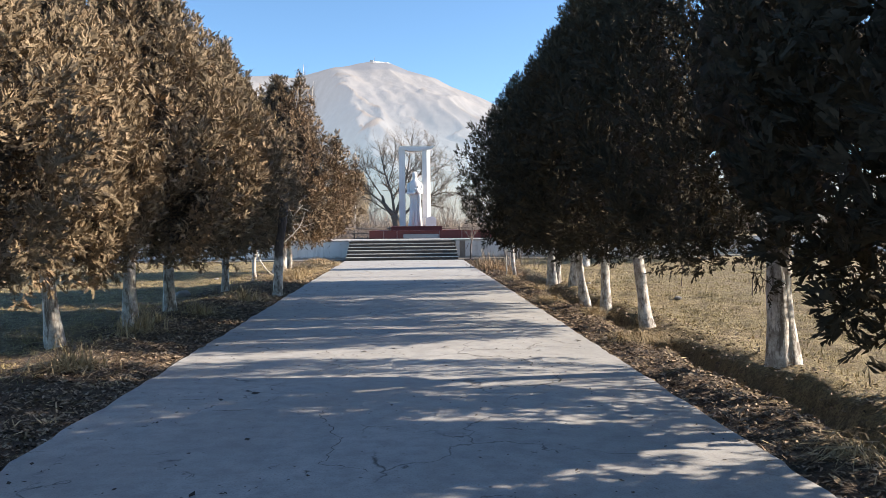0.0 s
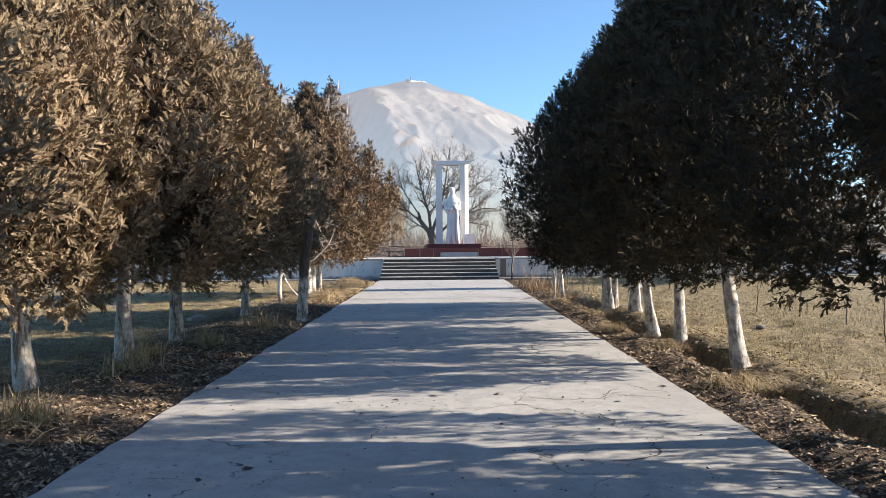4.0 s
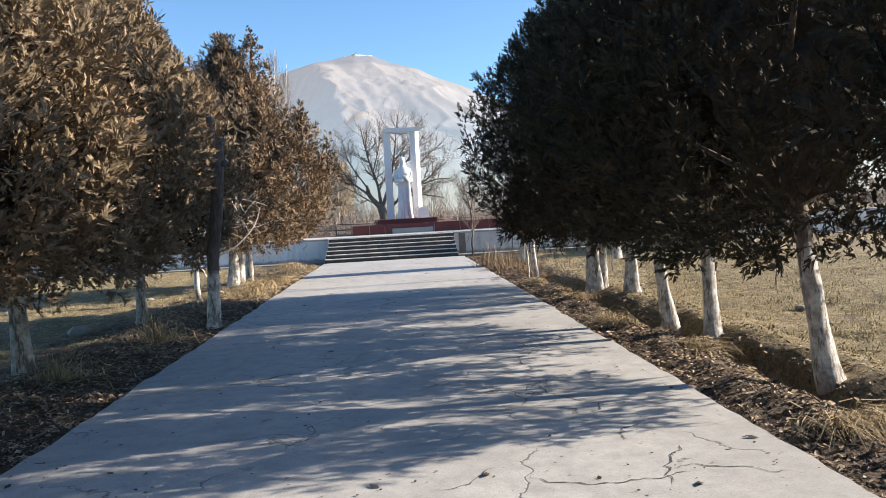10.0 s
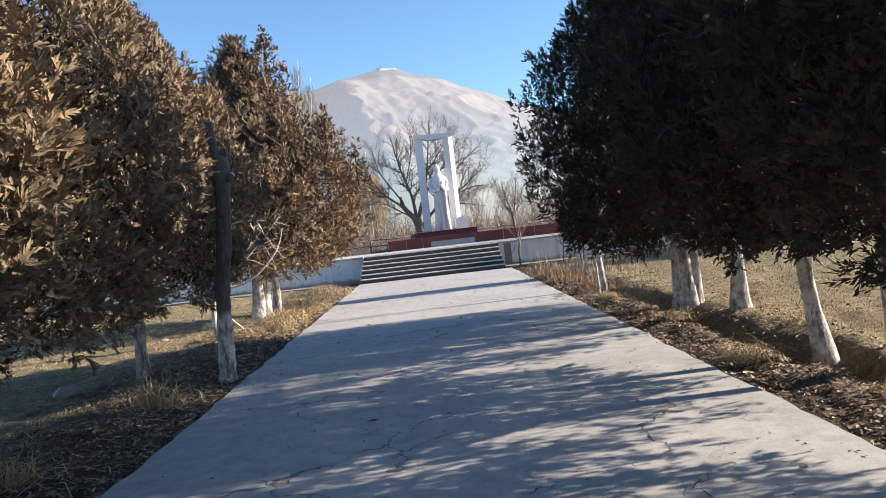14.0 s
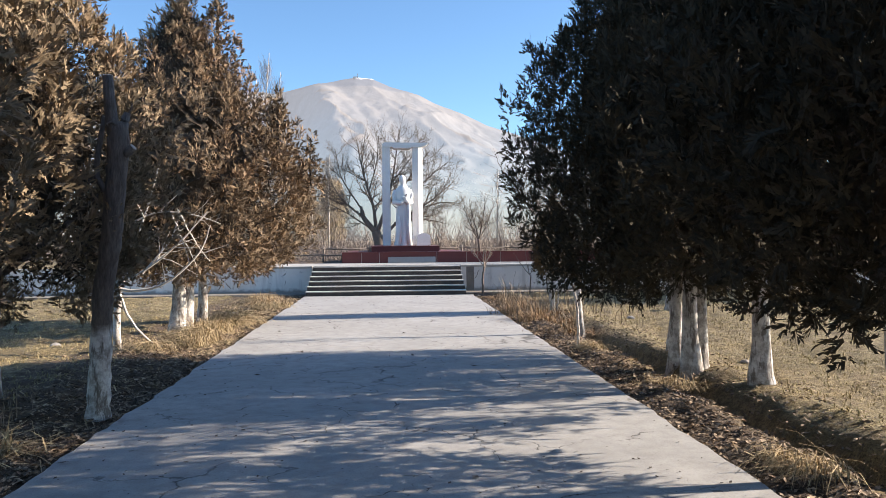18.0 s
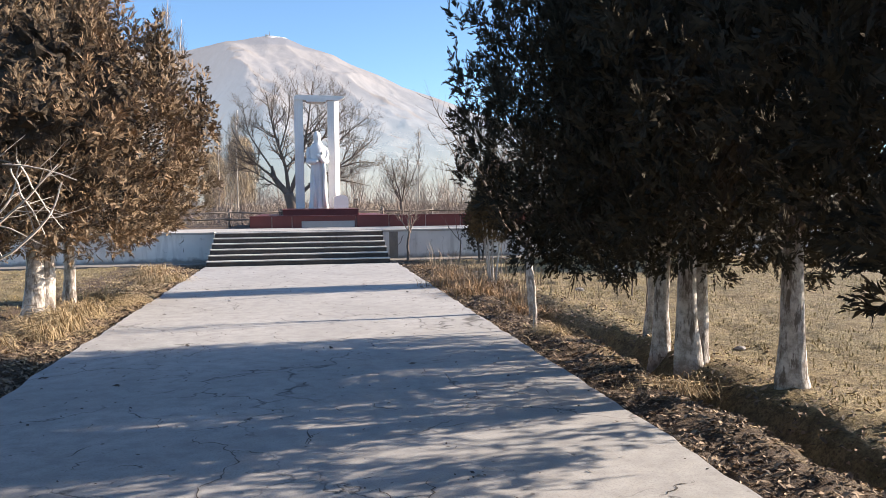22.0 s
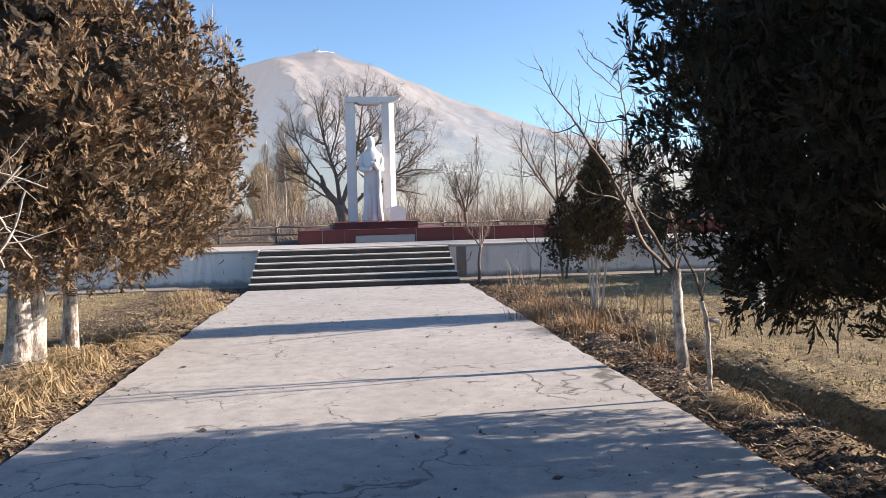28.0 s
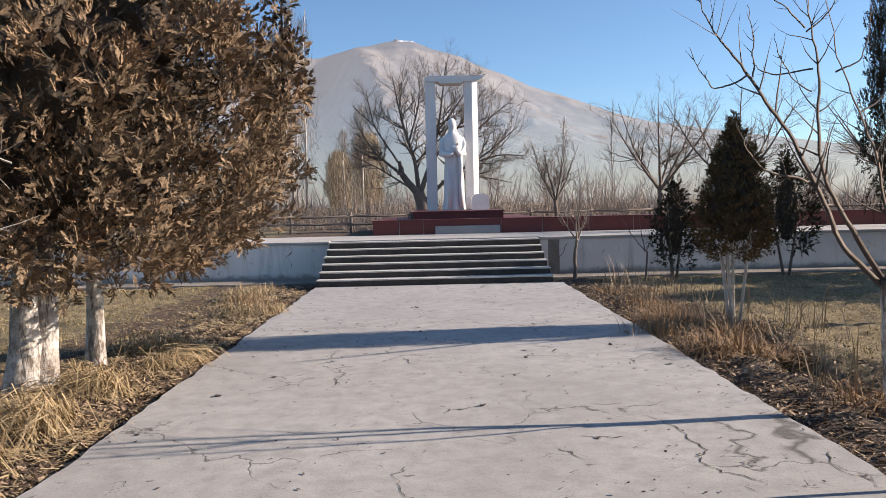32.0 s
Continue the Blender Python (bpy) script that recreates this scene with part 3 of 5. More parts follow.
arch = thing("portal_arch", pose(0, 10.5, PED) @ Matrix.Diagonal((1, 1, 0.964, 1)), "tall white painted angular concrete arch framing the statue", "monument")
part("pillar", box(-0.27, 0.08, -0.2, 0.35, 0.0, 4.5, 0.02, 10, 0.004), M_WHITE, arch)
bm = bmesh.new()
foot = [(1.03, -0.16), (1.29, -0.22), (1.48, 0.1), (1.22, 0.32), (1.03, 0.28)]
lo = [bm.verts.new((x, y, 0.45)) for x, y in foot]
hi = [bm.verts.new((x, y, 4.42)) for x, y in foot]
for i in range(5):
    bm.faces.new((lo[i], lo[(i + 1) % 5], hi[(i + 1) % 5], hi[i]))
bm.faces.new(hi)
bm.faces.new(lo[::-1])
part("pillar", bm, M_WHITE, arch)
part("pillar_base", box(1.0, 1.4, -0.2, 0.36, 0.0, 0.46, 0.02), M_WHITE, arch)
bm = bmesh.new()
prof = [(-0.27, 4.4), (0.16, 4.4), (0.24, 4.33), (0.95, 4.33), (1.0, 4.4), (1.42, 4.38), (1.66, 4.5), (1.72, 4.57), (-0.15, 4.6), (-0.27, 4.52)]
fr = [bm.verts.new((x, -0.28, z)) for x, z in prof]
bk = [bm.verts.new((x, 0.36, z)) for x, z in prof]
for i in range(len(prof)):
    j = (i + 1) % len(prof)
    bm.faces.new((fr[i], bk[i], bk[j], fr[j]))
bm.faces.new(fr)
bm.faces.new(bk[::-1])
bmesh.ops.recalc_face_normals(bm, faces=bm.faces)
part("lintel", bm, M_WHITE, arch)

bm = bmesh.new()
prof = [(-0.29, 0.0), (0.29, 0.0), (0.29, 0.36)] + [(0.29 * math.cos(a), 0.36 + 0.17 * math.sin(a)) for a in np.linspace(0.2, math.pi - 0.2, 9)] + [(-0.29, 0.36)]
fr = [bm.verts.new((x, -0.1, z)) for x, z in prof]
bk = [bm.verts.new((x, 0.12, z)) for x, z in prof]
for i in range(len(prof)):
    j = (i + 1) % len(prof)
    bm.faces.new((fr[i], fr[j], bk[j], bk[i]))
bm.faces.new(fr[::-1])
bm.faces.new(bk)
bmesh.ops.recalc_face_normals(bm, faces=bm.faces)
stele = part("stele", bm, M_WHITE)
stele.matrix_basis = pose(1.47, 10.05, PED, 0, 0, 8)
tagged(stele, "small white round-topped memorial stone beside the pillar", "stele")


def statue_mesh():
    """A robed standing figure: a draped body, folded arms with a bundle, a scarfed head; one plain shape."""
    zs = [0, 0.05, 0.3, 0.8, 1.3, 1.72, 2.0, 2.22, 2.42, 2.54, 2.61, 2.66, 2.71, 2.77, 2.86, 2.97, 3.07, 3.13, 3.15]
    wx = [0.42, 0.42, 0.38, 0.35, 0.33, 0.32, 0.35, 0.39, 0.4, 0.34, 0.22, 0.13, 0.11, 0.13, 0.165, 0.172, 0.13, 0.07, 0.01]
    wy = [0.38, 0.38, 0.34, 0.3, 0.28, 0.28, 0.3, 0.3, 0.27, 0.22, 0.18, 0.15, 0.13, 0.15, 0.19, 0.2, 0.15, 0.08, 0.01]
    n, pieces, verts, faces = 56, [], [], []
    for i, z in enumerate(zs):
        for k in range(n):
            a = 2 * math.pi * k / n
            fold = 1 + (0.1 * math.sin(a * 8 + z * 0.7) + 0.05 * math.sin(a * 15 - z)) * max(0.0, min(1.0, (2.0 - z) / 0.7))
            lean = 0.035 * math.sin(z * 1.1)
            verts.append((wx[i] * fold * math.cos(a) + lean, wy[i] * fold * math.sin(a) - 0.02 * z, z))
    for i in range(len(zs) - 1):
        for k in range(n):
            k2 = (k + 1) % n
            faces.append((i * n + k, i * n + k2, (i + 1) * n + k2, (i + 1) * n + k))
    faces.append(tuple(range(n))[::-1])
    pieces.append((np.array(verts), faces))
    for s in (-1, 1):
        arm = [(0.34 * s, 0.0, 2.46), (0.41 * s, -0.06, 2.22), (0.41 * s, -0.16, 1.94), (0.25 * s, -0.34, 1.88), (0.1 * s, -0.42, 1.98 + 0.1 * s), (-0.04 * s, -0.42, 2.06 + 0.1 * s)]
        pieces.append(tube(arm, [0.12, 0.13, 0.135, 0.115, 0.085, 0.06], 12))
    pieces.append(tube([(0.27, -0.33, 1.88), (0.3, -0.3, 1.5), (0.27, -0.27, 0.9), (0.31, -0.32, 0.1)], [0.1, 0.075, 0.07, 0.1], 10))
    pieces.append(tube([(-0.2, -0.28, 1.3), (-0.14, -0.3, 0.8), (-0.16, -0.34, 0.08)], [0.03, 0.06, 0.08], 10))
    pieces.append(tube([(0.06, -0.36, 1.94), (0.14, -0.42, 2.1), (0.2, -0.36, 2.26)], [0.09, 0.12, 0.06], 12))
    pieces.append(tube([(0.13, 0.0, 2.88), (0.13, -0.02, 2.74), (0.18, -0.05, 2.6), (0.28, -0.1, 2.4)], [0.04, 0.05, 0.07, 0.06], 10))
    pieces.append(tube([(-0.1, 0.0, 2.88), (-0.1, -0.02, 2.74), (-0.15, -0.05, 2.6), (-0.26, -0.08, 2.46)], [0.035, 0.045, 0.06, 0.05], 10))
    v, f = join(pieces)
    v = v * np.array([0.86, 0.9, 0.96])
    return mesh_of("statue", v, f, True)


statue = part("statue", statue_mesh(), M_WHITE)
statue.matrix_basis = pose(0.6, 10.2, PED)
tagged(statue, "white painted statue of a robed, hooded standing figure on the pedestal", "statue")


# ---------------- evergreen trees ----------------
def sprays(centres, ways, size, r, fan=0.5, width=0.13):
    """Slim scale-leaf twigs at the centres, pointing along ways."""
    n = len(centres)
    tip = ways / np.linalg.norm(ways, axis=1, keepdims=True) + r.normal(0, fan, (n, 3))
    tip /= np.linalg.norm(tip, axis=1, keepdims=True)
    side = np.cross(tip, r.normal(0, 1, (n, 3)))
    side /= np.linalg.norm(side, axis=1, keepdims=True)
    ln = size * r.uniform(0.6, 1.4, n)[:, None]
    flip = np.where(r.uniform(0, 1, n) < 0.6, -1.0, 1.0)[:, None]
    v = np.stack([centres - tip * flip * ln * 0.45 - side * ln * width, centres - tip * flip * ln * 0.3 + side * ln * width, centres + tip * flip * ln * 0.6], 1).reshape(-1, 3)
    return v, np.arange(len(v)).reshape(-1, 3)


def fans(pos, way, per, long_, size, r):
    """Flat sprays: twigs that leave both sides of a short axis, in one plane each."""
    n = len(pos)
    flat_way = across(way, r)
    side = np.cross(way, flat_way)
    j = np.repeat(np.arange(n), per)
    m = len(j)
    q = (np.tile(np.arange(per), n) + r.uniform(0, 1, m)) / per
    s = np.where(r.uniform(0, 1, m) < 0.5, -1.0, 1.0)
    stretch = r.uniform(0.7, 1.3, n)[j]
    tip = way[j] + side[j] * (s * (0.12 + 0.38 * (1 - q)))[:, None] + r.normal(0, 0.1, (m, 3))
    tip /= np.linalg.norm(tip, axis=1, keepdims=True)
    broad = np.cross(tip, flat_way[j])
    ln = (size * stretch * (1.2 - 0.5 * q) * r.uniform(0.75, 1.25, m))[:, None]
    base = pos[j] + way[j] * (q * long_ * stretch)[:, None]
    w = ln * 0.15
    blunt = (r.uniform(0, 1, m) < 0.5)[:, None]
    a = np.where(blunt, base + tip * ln - broad * w, base - broad * w)
    b = np.where(blunt, base + tip * ln * 0.8 + broad * w, base + broad * w)
    c = np.where(blunt, base, base + tip * ln)
    return np.stack([a, b, c], 1).reshape(-1, 3), np.arange(m * 3).reshape(-1, 3)


FULL = [0.5, 0.8, 0.97, 1.0, 0.98, 0.93, 0.83, 0.6, 0.06]
CONE = [0.55, 0.88, 1.0, 0.98, 0.86, 0.74, 0.6, 0.38, 0.04]


def crown_radius(u, shape=None):
    """Share of the widest radius at height share u: rounded skirt, broad shoulder, pointed top."""
    return np.interp(u, [0, 0.06, 0.18, 0.32, 0.5, 0.62, 0.72, 0.84, 1.0], shape or [0.5, 0.76, 0.95, 1.0, 0.86, 0.68, 0.48, 0.27, 0.03])


CORE = {}


def across(axis, r):
    """A random unit direction square to each axis."""
    off = r.normal(0, 1, axis.shape)
    off -= axis * (off * axis).sum(1, keepdims=True)
    return off / np.linalg.norm(off, axis=1, keepdims=True)


def crown_mesh(seed, radius, z0, z1, clumps=420, plumes=13, per=22, size=0.06, flat=0.82, spread=0.15, inner=9000, shape=None, hollow=0.55):
    """A crown of pointed shoots; each shoot carries small plumes, and each plume many slim twigs."""
    r = np.random.default_rng(seed)
    u = r.uniform(0, 1, clumps * 4)
    share = crown_radius(u, shape) * 0.9 + 0.12
    u = u[r.uniform(0, 1, len(u)) < share * np.where(u < 0.12, 1.2, 1.0)][:clumps]
    n = len(u)
    u = np.sort(u)
    a = (np.arange(n) * 2.39996 + r.normal(0, 0.25, n)) % (2 * np.pi)
    lump = 1 + 0.1 * np.sin(3 * a + seed) * np.cos(5 * u + seed) + 0.08 * np.sin(7 * a + 9 * u)
    length = spread * r.uniform(1.5, 3.2, n)
    rad = np.maximum(0.02, (radius * crown_radius(u, shape) * lump - length * 0.5) * r.uniform(0.82, 1.03, n))
    c = np.stack([rad * np.cos(a), rad * np.sin(a) * flat, z0 + (z1 - z0) * u * 0.97], 1)
    rise = np.where(u < 0.1, r.uniform(-0.35, 0.4, n), np.clip(0.15 + 2.4 * u, 0.15, 1.8))
    axis = np.stack([np.cos(a) * 0.8, np.sin(a) * 0.8 * flat, rise], 1) + r.normal(0, 0.33, (n, 3))
    axis /= np.linalg.norm(axis, axis=1, keepdims=True)
    # plumes along the shoots
    k = np.repeat(np.arange(n), plumes)
    t = r.uniform(0, 1, len(k)) ** 0.85
    off = across(axis[k], r)
    pos = c[k] + axis[k] * (t * length[k])[:, None] + off * (spread * 1.15 * np.sqrt(r.uniform(0, 1, len(k))) * (1 - 0.8 * t))[:, None]
    way = axis[k] * 0.6 + off * 0.6 + np.array([0, 0, 0.25]) + r.normal(0, 0.4, (len(k), 3))
    way /= np.linalg.norm(way, axis=1, keepdims=True)
    v1, f1 = fans(pos, way, per, spread * 0.82, size, r)
    # inner boughs and an added opaque core, dark so that gaps between shoots look shaded
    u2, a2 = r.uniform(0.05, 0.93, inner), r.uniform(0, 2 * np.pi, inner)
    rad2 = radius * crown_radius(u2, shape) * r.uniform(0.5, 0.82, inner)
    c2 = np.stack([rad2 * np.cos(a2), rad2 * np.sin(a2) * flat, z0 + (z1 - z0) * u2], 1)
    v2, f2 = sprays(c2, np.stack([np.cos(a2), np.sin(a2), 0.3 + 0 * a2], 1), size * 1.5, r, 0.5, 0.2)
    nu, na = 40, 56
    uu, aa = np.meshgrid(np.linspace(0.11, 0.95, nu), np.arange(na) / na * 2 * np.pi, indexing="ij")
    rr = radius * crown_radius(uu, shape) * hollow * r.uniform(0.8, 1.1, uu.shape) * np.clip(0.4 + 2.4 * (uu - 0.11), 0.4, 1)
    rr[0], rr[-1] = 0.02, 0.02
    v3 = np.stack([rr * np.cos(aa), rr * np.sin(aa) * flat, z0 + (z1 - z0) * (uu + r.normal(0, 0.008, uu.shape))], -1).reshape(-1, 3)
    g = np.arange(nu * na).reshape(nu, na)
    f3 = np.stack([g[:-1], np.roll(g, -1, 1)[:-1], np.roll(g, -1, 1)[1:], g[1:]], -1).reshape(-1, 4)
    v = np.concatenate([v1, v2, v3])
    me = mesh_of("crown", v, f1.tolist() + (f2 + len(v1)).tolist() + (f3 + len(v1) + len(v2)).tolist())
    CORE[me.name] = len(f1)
    return me


def shade_inside(me):
    """Puts shade into the inside of a crown: a dark second material for inner twigs and core."""
    me.materials.append(M_CROWN_SHADE)
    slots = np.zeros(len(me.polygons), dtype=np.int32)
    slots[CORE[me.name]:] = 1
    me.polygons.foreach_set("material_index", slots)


def trunk_mesh(seed, height, r0, lean=(0.0, 0.0), twin=0.0, top=0.35):
    """A flared, gnarled stem (two grown together when twin) with limbs up into the crown."""
    r = np.random.default_rng(seed)
    pieces = []
    for s in ((-1, 1) if twin else (0,)):
        n = 11
        z = np.linspace(-0.25, height, n)
        w = np.cumsum(r.normal(0, 0.016, (n, 2)), 0)
        t = (z + 0.25) / (height + 0.25)
        x = lean[0] * t + w[:, 0] + s * twin * (0.75 + 0.5 * t)
        y = lean[1] * t + w[:, 1] + s * twin * 0.35
        rad = r0 * (1 - (1 - top) * t) * (1 + 0.5 * np.exp(-np.maximum(z, 0) / 0.12)) * r.uniform(0.93, 1.07, n)
        v, f = tube(np.stack([x, y, z], 1), rad * (0.8 if twin else 1), 12)
        ang = np.tile(np.arange(12), n) / 12 * 2 * np.pi
        wob = 1 + 0.1 * np.sin(3 * ang + seed) + 0.06 * np.sin(5 * ang + z.repeat(12) * 4)
        cen = np.repeat(np.stack([x, y, z], 1), 12, 0)
        v = cen + (v - cen) * wob[:, None]
        pieces.append((v, f))
    for k in range(7):
        a, h = r.uniform(0, 2 * np.pi), r.uniform(1.1, height * 0.85)
        t = (h + 0.25) / (height + 0.25)
        p0 = np.array([lean[0] * t, lean[1] * t, h])
        ln = r.uniform(0.6, 1.3)
        d = np.array([math.cos(a), math.sin(a), r.uniform(0.3, 1.0)])
        pts = [p0 + d * ln * q + np.array([0, 0, 0.25 * q * q]) for q in np.linspace(0, 1, 5)]
        pieces.append(tube(pts, np.linspace(0.045, 0.012, 5), 6))
    v, f = join(pieces)
    return mesh_of("trunk", v, f, True)


CROWNS = {}


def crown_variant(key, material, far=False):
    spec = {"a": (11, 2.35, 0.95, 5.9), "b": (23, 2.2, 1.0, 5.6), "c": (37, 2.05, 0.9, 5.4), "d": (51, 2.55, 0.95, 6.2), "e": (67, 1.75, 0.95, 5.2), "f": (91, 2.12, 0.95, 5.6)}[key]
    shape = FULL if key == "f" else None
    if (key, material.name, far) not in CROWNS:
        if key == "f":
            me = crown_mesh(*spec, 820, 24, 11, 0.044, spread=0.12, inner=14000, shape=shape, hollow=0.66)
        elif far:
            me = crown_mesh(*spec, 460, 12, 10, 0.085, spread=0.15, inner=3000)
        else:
            thin = material == M_LEAF_SHADED
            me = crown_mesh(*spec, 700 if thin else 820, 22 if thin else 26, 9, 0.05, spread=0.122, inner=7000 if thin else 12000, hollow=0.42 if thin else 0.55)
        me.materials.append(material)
        shade_inside(me)
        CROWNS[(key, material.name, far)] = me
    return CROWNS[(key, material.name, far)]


def juniper(x, y, key, material, turn, sx=1.0, sy=1.0, sz=1.0, r0=0.13, lean=(0, 0), twin=0.0, seed=1, label="", dx=0.0):
    base = thing("juniper_tree", pose(x, y, float(ground_z(x, y)) if x < 3.3 else max(-0.02, float(ground_z(x, y)))), label, "tree", "junipers lining the path")
    part("trunk", trunk_mesh(seed, 3.2, r0, lean, twin), M_TRUNK, base, "whitewashed lower trunk")
    c = part("crown", crown_variant(key, material, y < -27), None, base)
    c.matrix_basis = Matrix.Translation((lean[0] * 0.5 + dx, lean[1] * 0.5, 0.45 if 6 < x < 8 else 0 if x > 8 else -0.1 if x > 0 and y > -14.5 else 0.06 if x > 0 and y > -21 and y < -7 else -0.2 if x > 0 and y < -26 else 0)) @ Matrix.Rotation(radians(turn), 4, "Z") @ Matrix.Diagonal((sx, sy, sz * (1.04 if x > 0 else 1), 1))
    return base


DARK = "juniper with dense shade-darkened crown and limed trunk beside the ditch"
FIELD = "juniper with shade-darkened crown and limed trunk standing in the dry field"
BRONZE = "bronze green juniper with dense crown and limed trunk"
BROWN = "brown tinged juniper with broad crown and twin limed trunk"
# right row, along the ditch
# -38.4 is unseen, added to block sky light; -35.6 to -30.2 inferred from shade
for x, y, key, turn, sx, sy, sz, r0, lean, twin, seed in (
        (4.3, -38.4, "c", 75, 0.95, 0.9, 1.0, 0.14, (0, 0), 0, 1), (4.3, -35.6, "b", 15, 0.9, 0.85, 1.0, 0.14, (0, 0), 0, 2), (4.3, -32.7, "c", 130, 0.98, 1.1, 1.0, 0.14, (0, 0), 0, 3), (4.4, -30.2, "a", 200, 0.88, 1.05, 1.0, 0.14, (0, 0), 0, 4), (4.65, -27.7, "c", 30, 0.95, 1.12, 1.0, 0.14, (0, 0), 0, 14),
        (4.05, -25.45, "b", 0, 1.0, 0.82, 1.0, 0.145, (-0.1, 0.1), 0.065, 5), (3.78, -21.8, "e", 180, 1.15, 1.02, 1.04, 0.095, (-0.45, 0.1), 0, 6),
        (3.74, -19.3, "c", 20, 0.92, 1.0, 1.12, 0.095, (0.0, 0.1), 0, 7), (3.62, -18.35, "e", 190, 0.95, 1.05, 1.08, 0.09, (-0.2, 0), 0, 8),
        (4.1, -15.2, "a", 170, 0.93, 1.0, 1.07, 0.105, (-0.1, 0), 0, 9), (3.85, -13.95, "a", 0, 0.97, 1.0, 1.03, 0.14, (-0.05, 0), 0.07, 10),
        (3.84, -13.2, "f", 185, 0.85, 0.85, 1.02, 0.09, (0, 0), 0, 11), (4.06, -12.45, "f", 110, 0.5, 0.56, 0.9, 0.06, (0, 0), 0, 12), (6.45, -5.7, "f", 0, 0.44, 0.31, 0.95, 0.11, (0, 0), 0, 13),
        # both unseen, inferred from the shade on the ground by the wall
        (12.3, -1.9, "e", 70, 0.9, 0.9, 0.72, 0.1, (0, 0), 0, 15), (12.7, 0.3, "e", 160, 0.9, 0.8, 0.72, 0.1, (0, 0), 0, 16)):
    juniper(x, y, key, M_LEAF_SHADED, turn, sx, sy, sz, r0, lean, twin, seed, DARK if x < 6 else FIELD)
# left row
# First four are unseen, added behind the start to block sky light.
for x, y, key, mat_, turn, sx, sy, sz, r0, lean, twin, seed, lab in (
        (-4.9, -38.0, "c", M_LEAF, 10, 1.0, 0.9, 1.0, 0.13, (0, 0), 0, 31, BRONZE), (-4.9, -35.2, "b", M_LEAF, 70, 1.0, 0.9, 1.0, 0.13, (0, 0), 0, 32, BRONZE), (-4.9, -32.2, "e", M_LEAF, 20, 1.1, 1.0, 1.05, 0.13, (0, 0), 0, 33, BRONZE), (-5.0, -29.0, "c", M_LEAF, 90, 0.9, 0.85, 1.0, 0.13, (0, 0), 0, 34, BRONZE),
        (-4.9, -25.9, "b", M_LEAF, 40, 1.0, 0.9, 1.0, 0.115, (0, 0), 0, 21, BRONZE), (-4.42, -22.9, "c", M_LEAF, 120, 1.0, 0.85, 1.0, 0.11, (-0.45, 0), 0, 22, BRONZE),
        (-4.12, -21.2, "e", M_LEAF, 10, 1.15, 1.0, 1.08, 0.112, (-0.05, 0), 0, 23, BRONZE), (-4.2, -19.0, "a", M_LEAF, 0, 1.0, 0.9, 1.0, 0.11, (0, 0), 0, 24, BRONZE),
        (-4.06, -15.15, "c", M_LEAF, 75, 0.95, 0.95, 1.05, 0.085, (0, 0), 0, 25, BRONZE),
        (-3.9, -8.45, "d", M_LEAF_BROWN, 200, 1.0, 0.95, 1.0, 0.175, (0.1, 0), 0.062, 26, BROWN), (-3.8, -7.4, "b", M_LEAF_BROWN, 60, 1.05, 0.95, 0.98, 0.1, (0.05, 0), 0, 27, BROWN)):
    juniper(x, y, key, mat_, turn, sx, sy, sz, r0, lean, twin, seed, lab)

# upright side tops of the twin-stemmed juniper
for x, y, z, me in ((-2.05, -8.6, 4.4, crown_mesh(71, 0.34, 2.9, 4.45, 46, 10, 16, 0.05, 1.0, 0.1, 300, hollow=0.1)), (-1.48, -8.3, 3.6, crown_mesh(73, 0.22, 2.6, 3.65, 32, 10, 16, 0.05, 1.0, 0.08, 160, hollow=0.1)),
                    (-3.2, -8.3, 6.2, crown_mesh(75, 0.45, 4.6, 6.35, 60, 10, 16, 0.05, 1.0, 0.1, 400, hollow=0.1))):
    twin = [o for o in scene.objects if o.name.startswith("juniper_tree") and abs(o.location.y + 8.45) < 0.01][0]
    ob = part("side_top", me, M_LEAF_BROWN, twin)
    shade_inside(me)
    ob.location = (x - twin.location.x, y - twin.location.y, -twin.location.z)

# small conical cypress and two fuzzy young evergreens on the right
def young_evergreen(x, y, z0, h, rad, seed, material, label, stems=4, clumps=70, name="cypress", plumes=6, per=12, size=0.06, spread=0.09, inner=300, shape=None, hollow=0.6):
    r = np.random.default_rng(seed)
    base = thing(name, pose(x, y, float(ground_z(x, y))), label, "tree")
    for k in range(stems):
        a = r.uniform(0, 6.28)
        q = np.linspace(0, 1, 6)
        pts = np.stack([np.cos(a) * (0.04 + 0.5 * rad * q), np.sin(a) * (0.04 + 0.5 * rad * q), -0.1 + (h * 0.7 + 0.1) * q], 1)
        part("stem", mesh_of("stem", *tube(pts, np.linspace(0.024 if name == "cypress" else 0.035, 0.01, 6), 7), True), M_TWIG_PALE if name == "cypress" else M_TWIG, base)
    me = crown_mesh(seed, rad, z0, h, clumps, plumes, per, size, 1.0, spread, inner, shape, hollow)
    part("crown", me, material, base)
    shade_inside(me)


M_CYP = foliage("brown_green_cypress", (0.06, 0.045, 0.024), (0.19, 0.137, 0.07), (0.22, 0.14, 0.068), 0.5)
young_evergreen(3.75, -5.85, 0.95, 2.68, 0.45, 81, M_CYP, "small dense brown-green cone-shaped cypress on several stems", 7, 560, plumes=12, per=10, size=0.03, spread=0.055, inner=1500, shape=CONE, hollow=0.72)
young_evergreen(4.95, 0.55, 0.3, 2.15, 0.46, 83, M_LEAF_SHADED, "dark bushy young evergreen by the retaining wall", 3, 120, "young_conifer", 7, 12, 0.055, 0.1, 900, hollow=0.4)
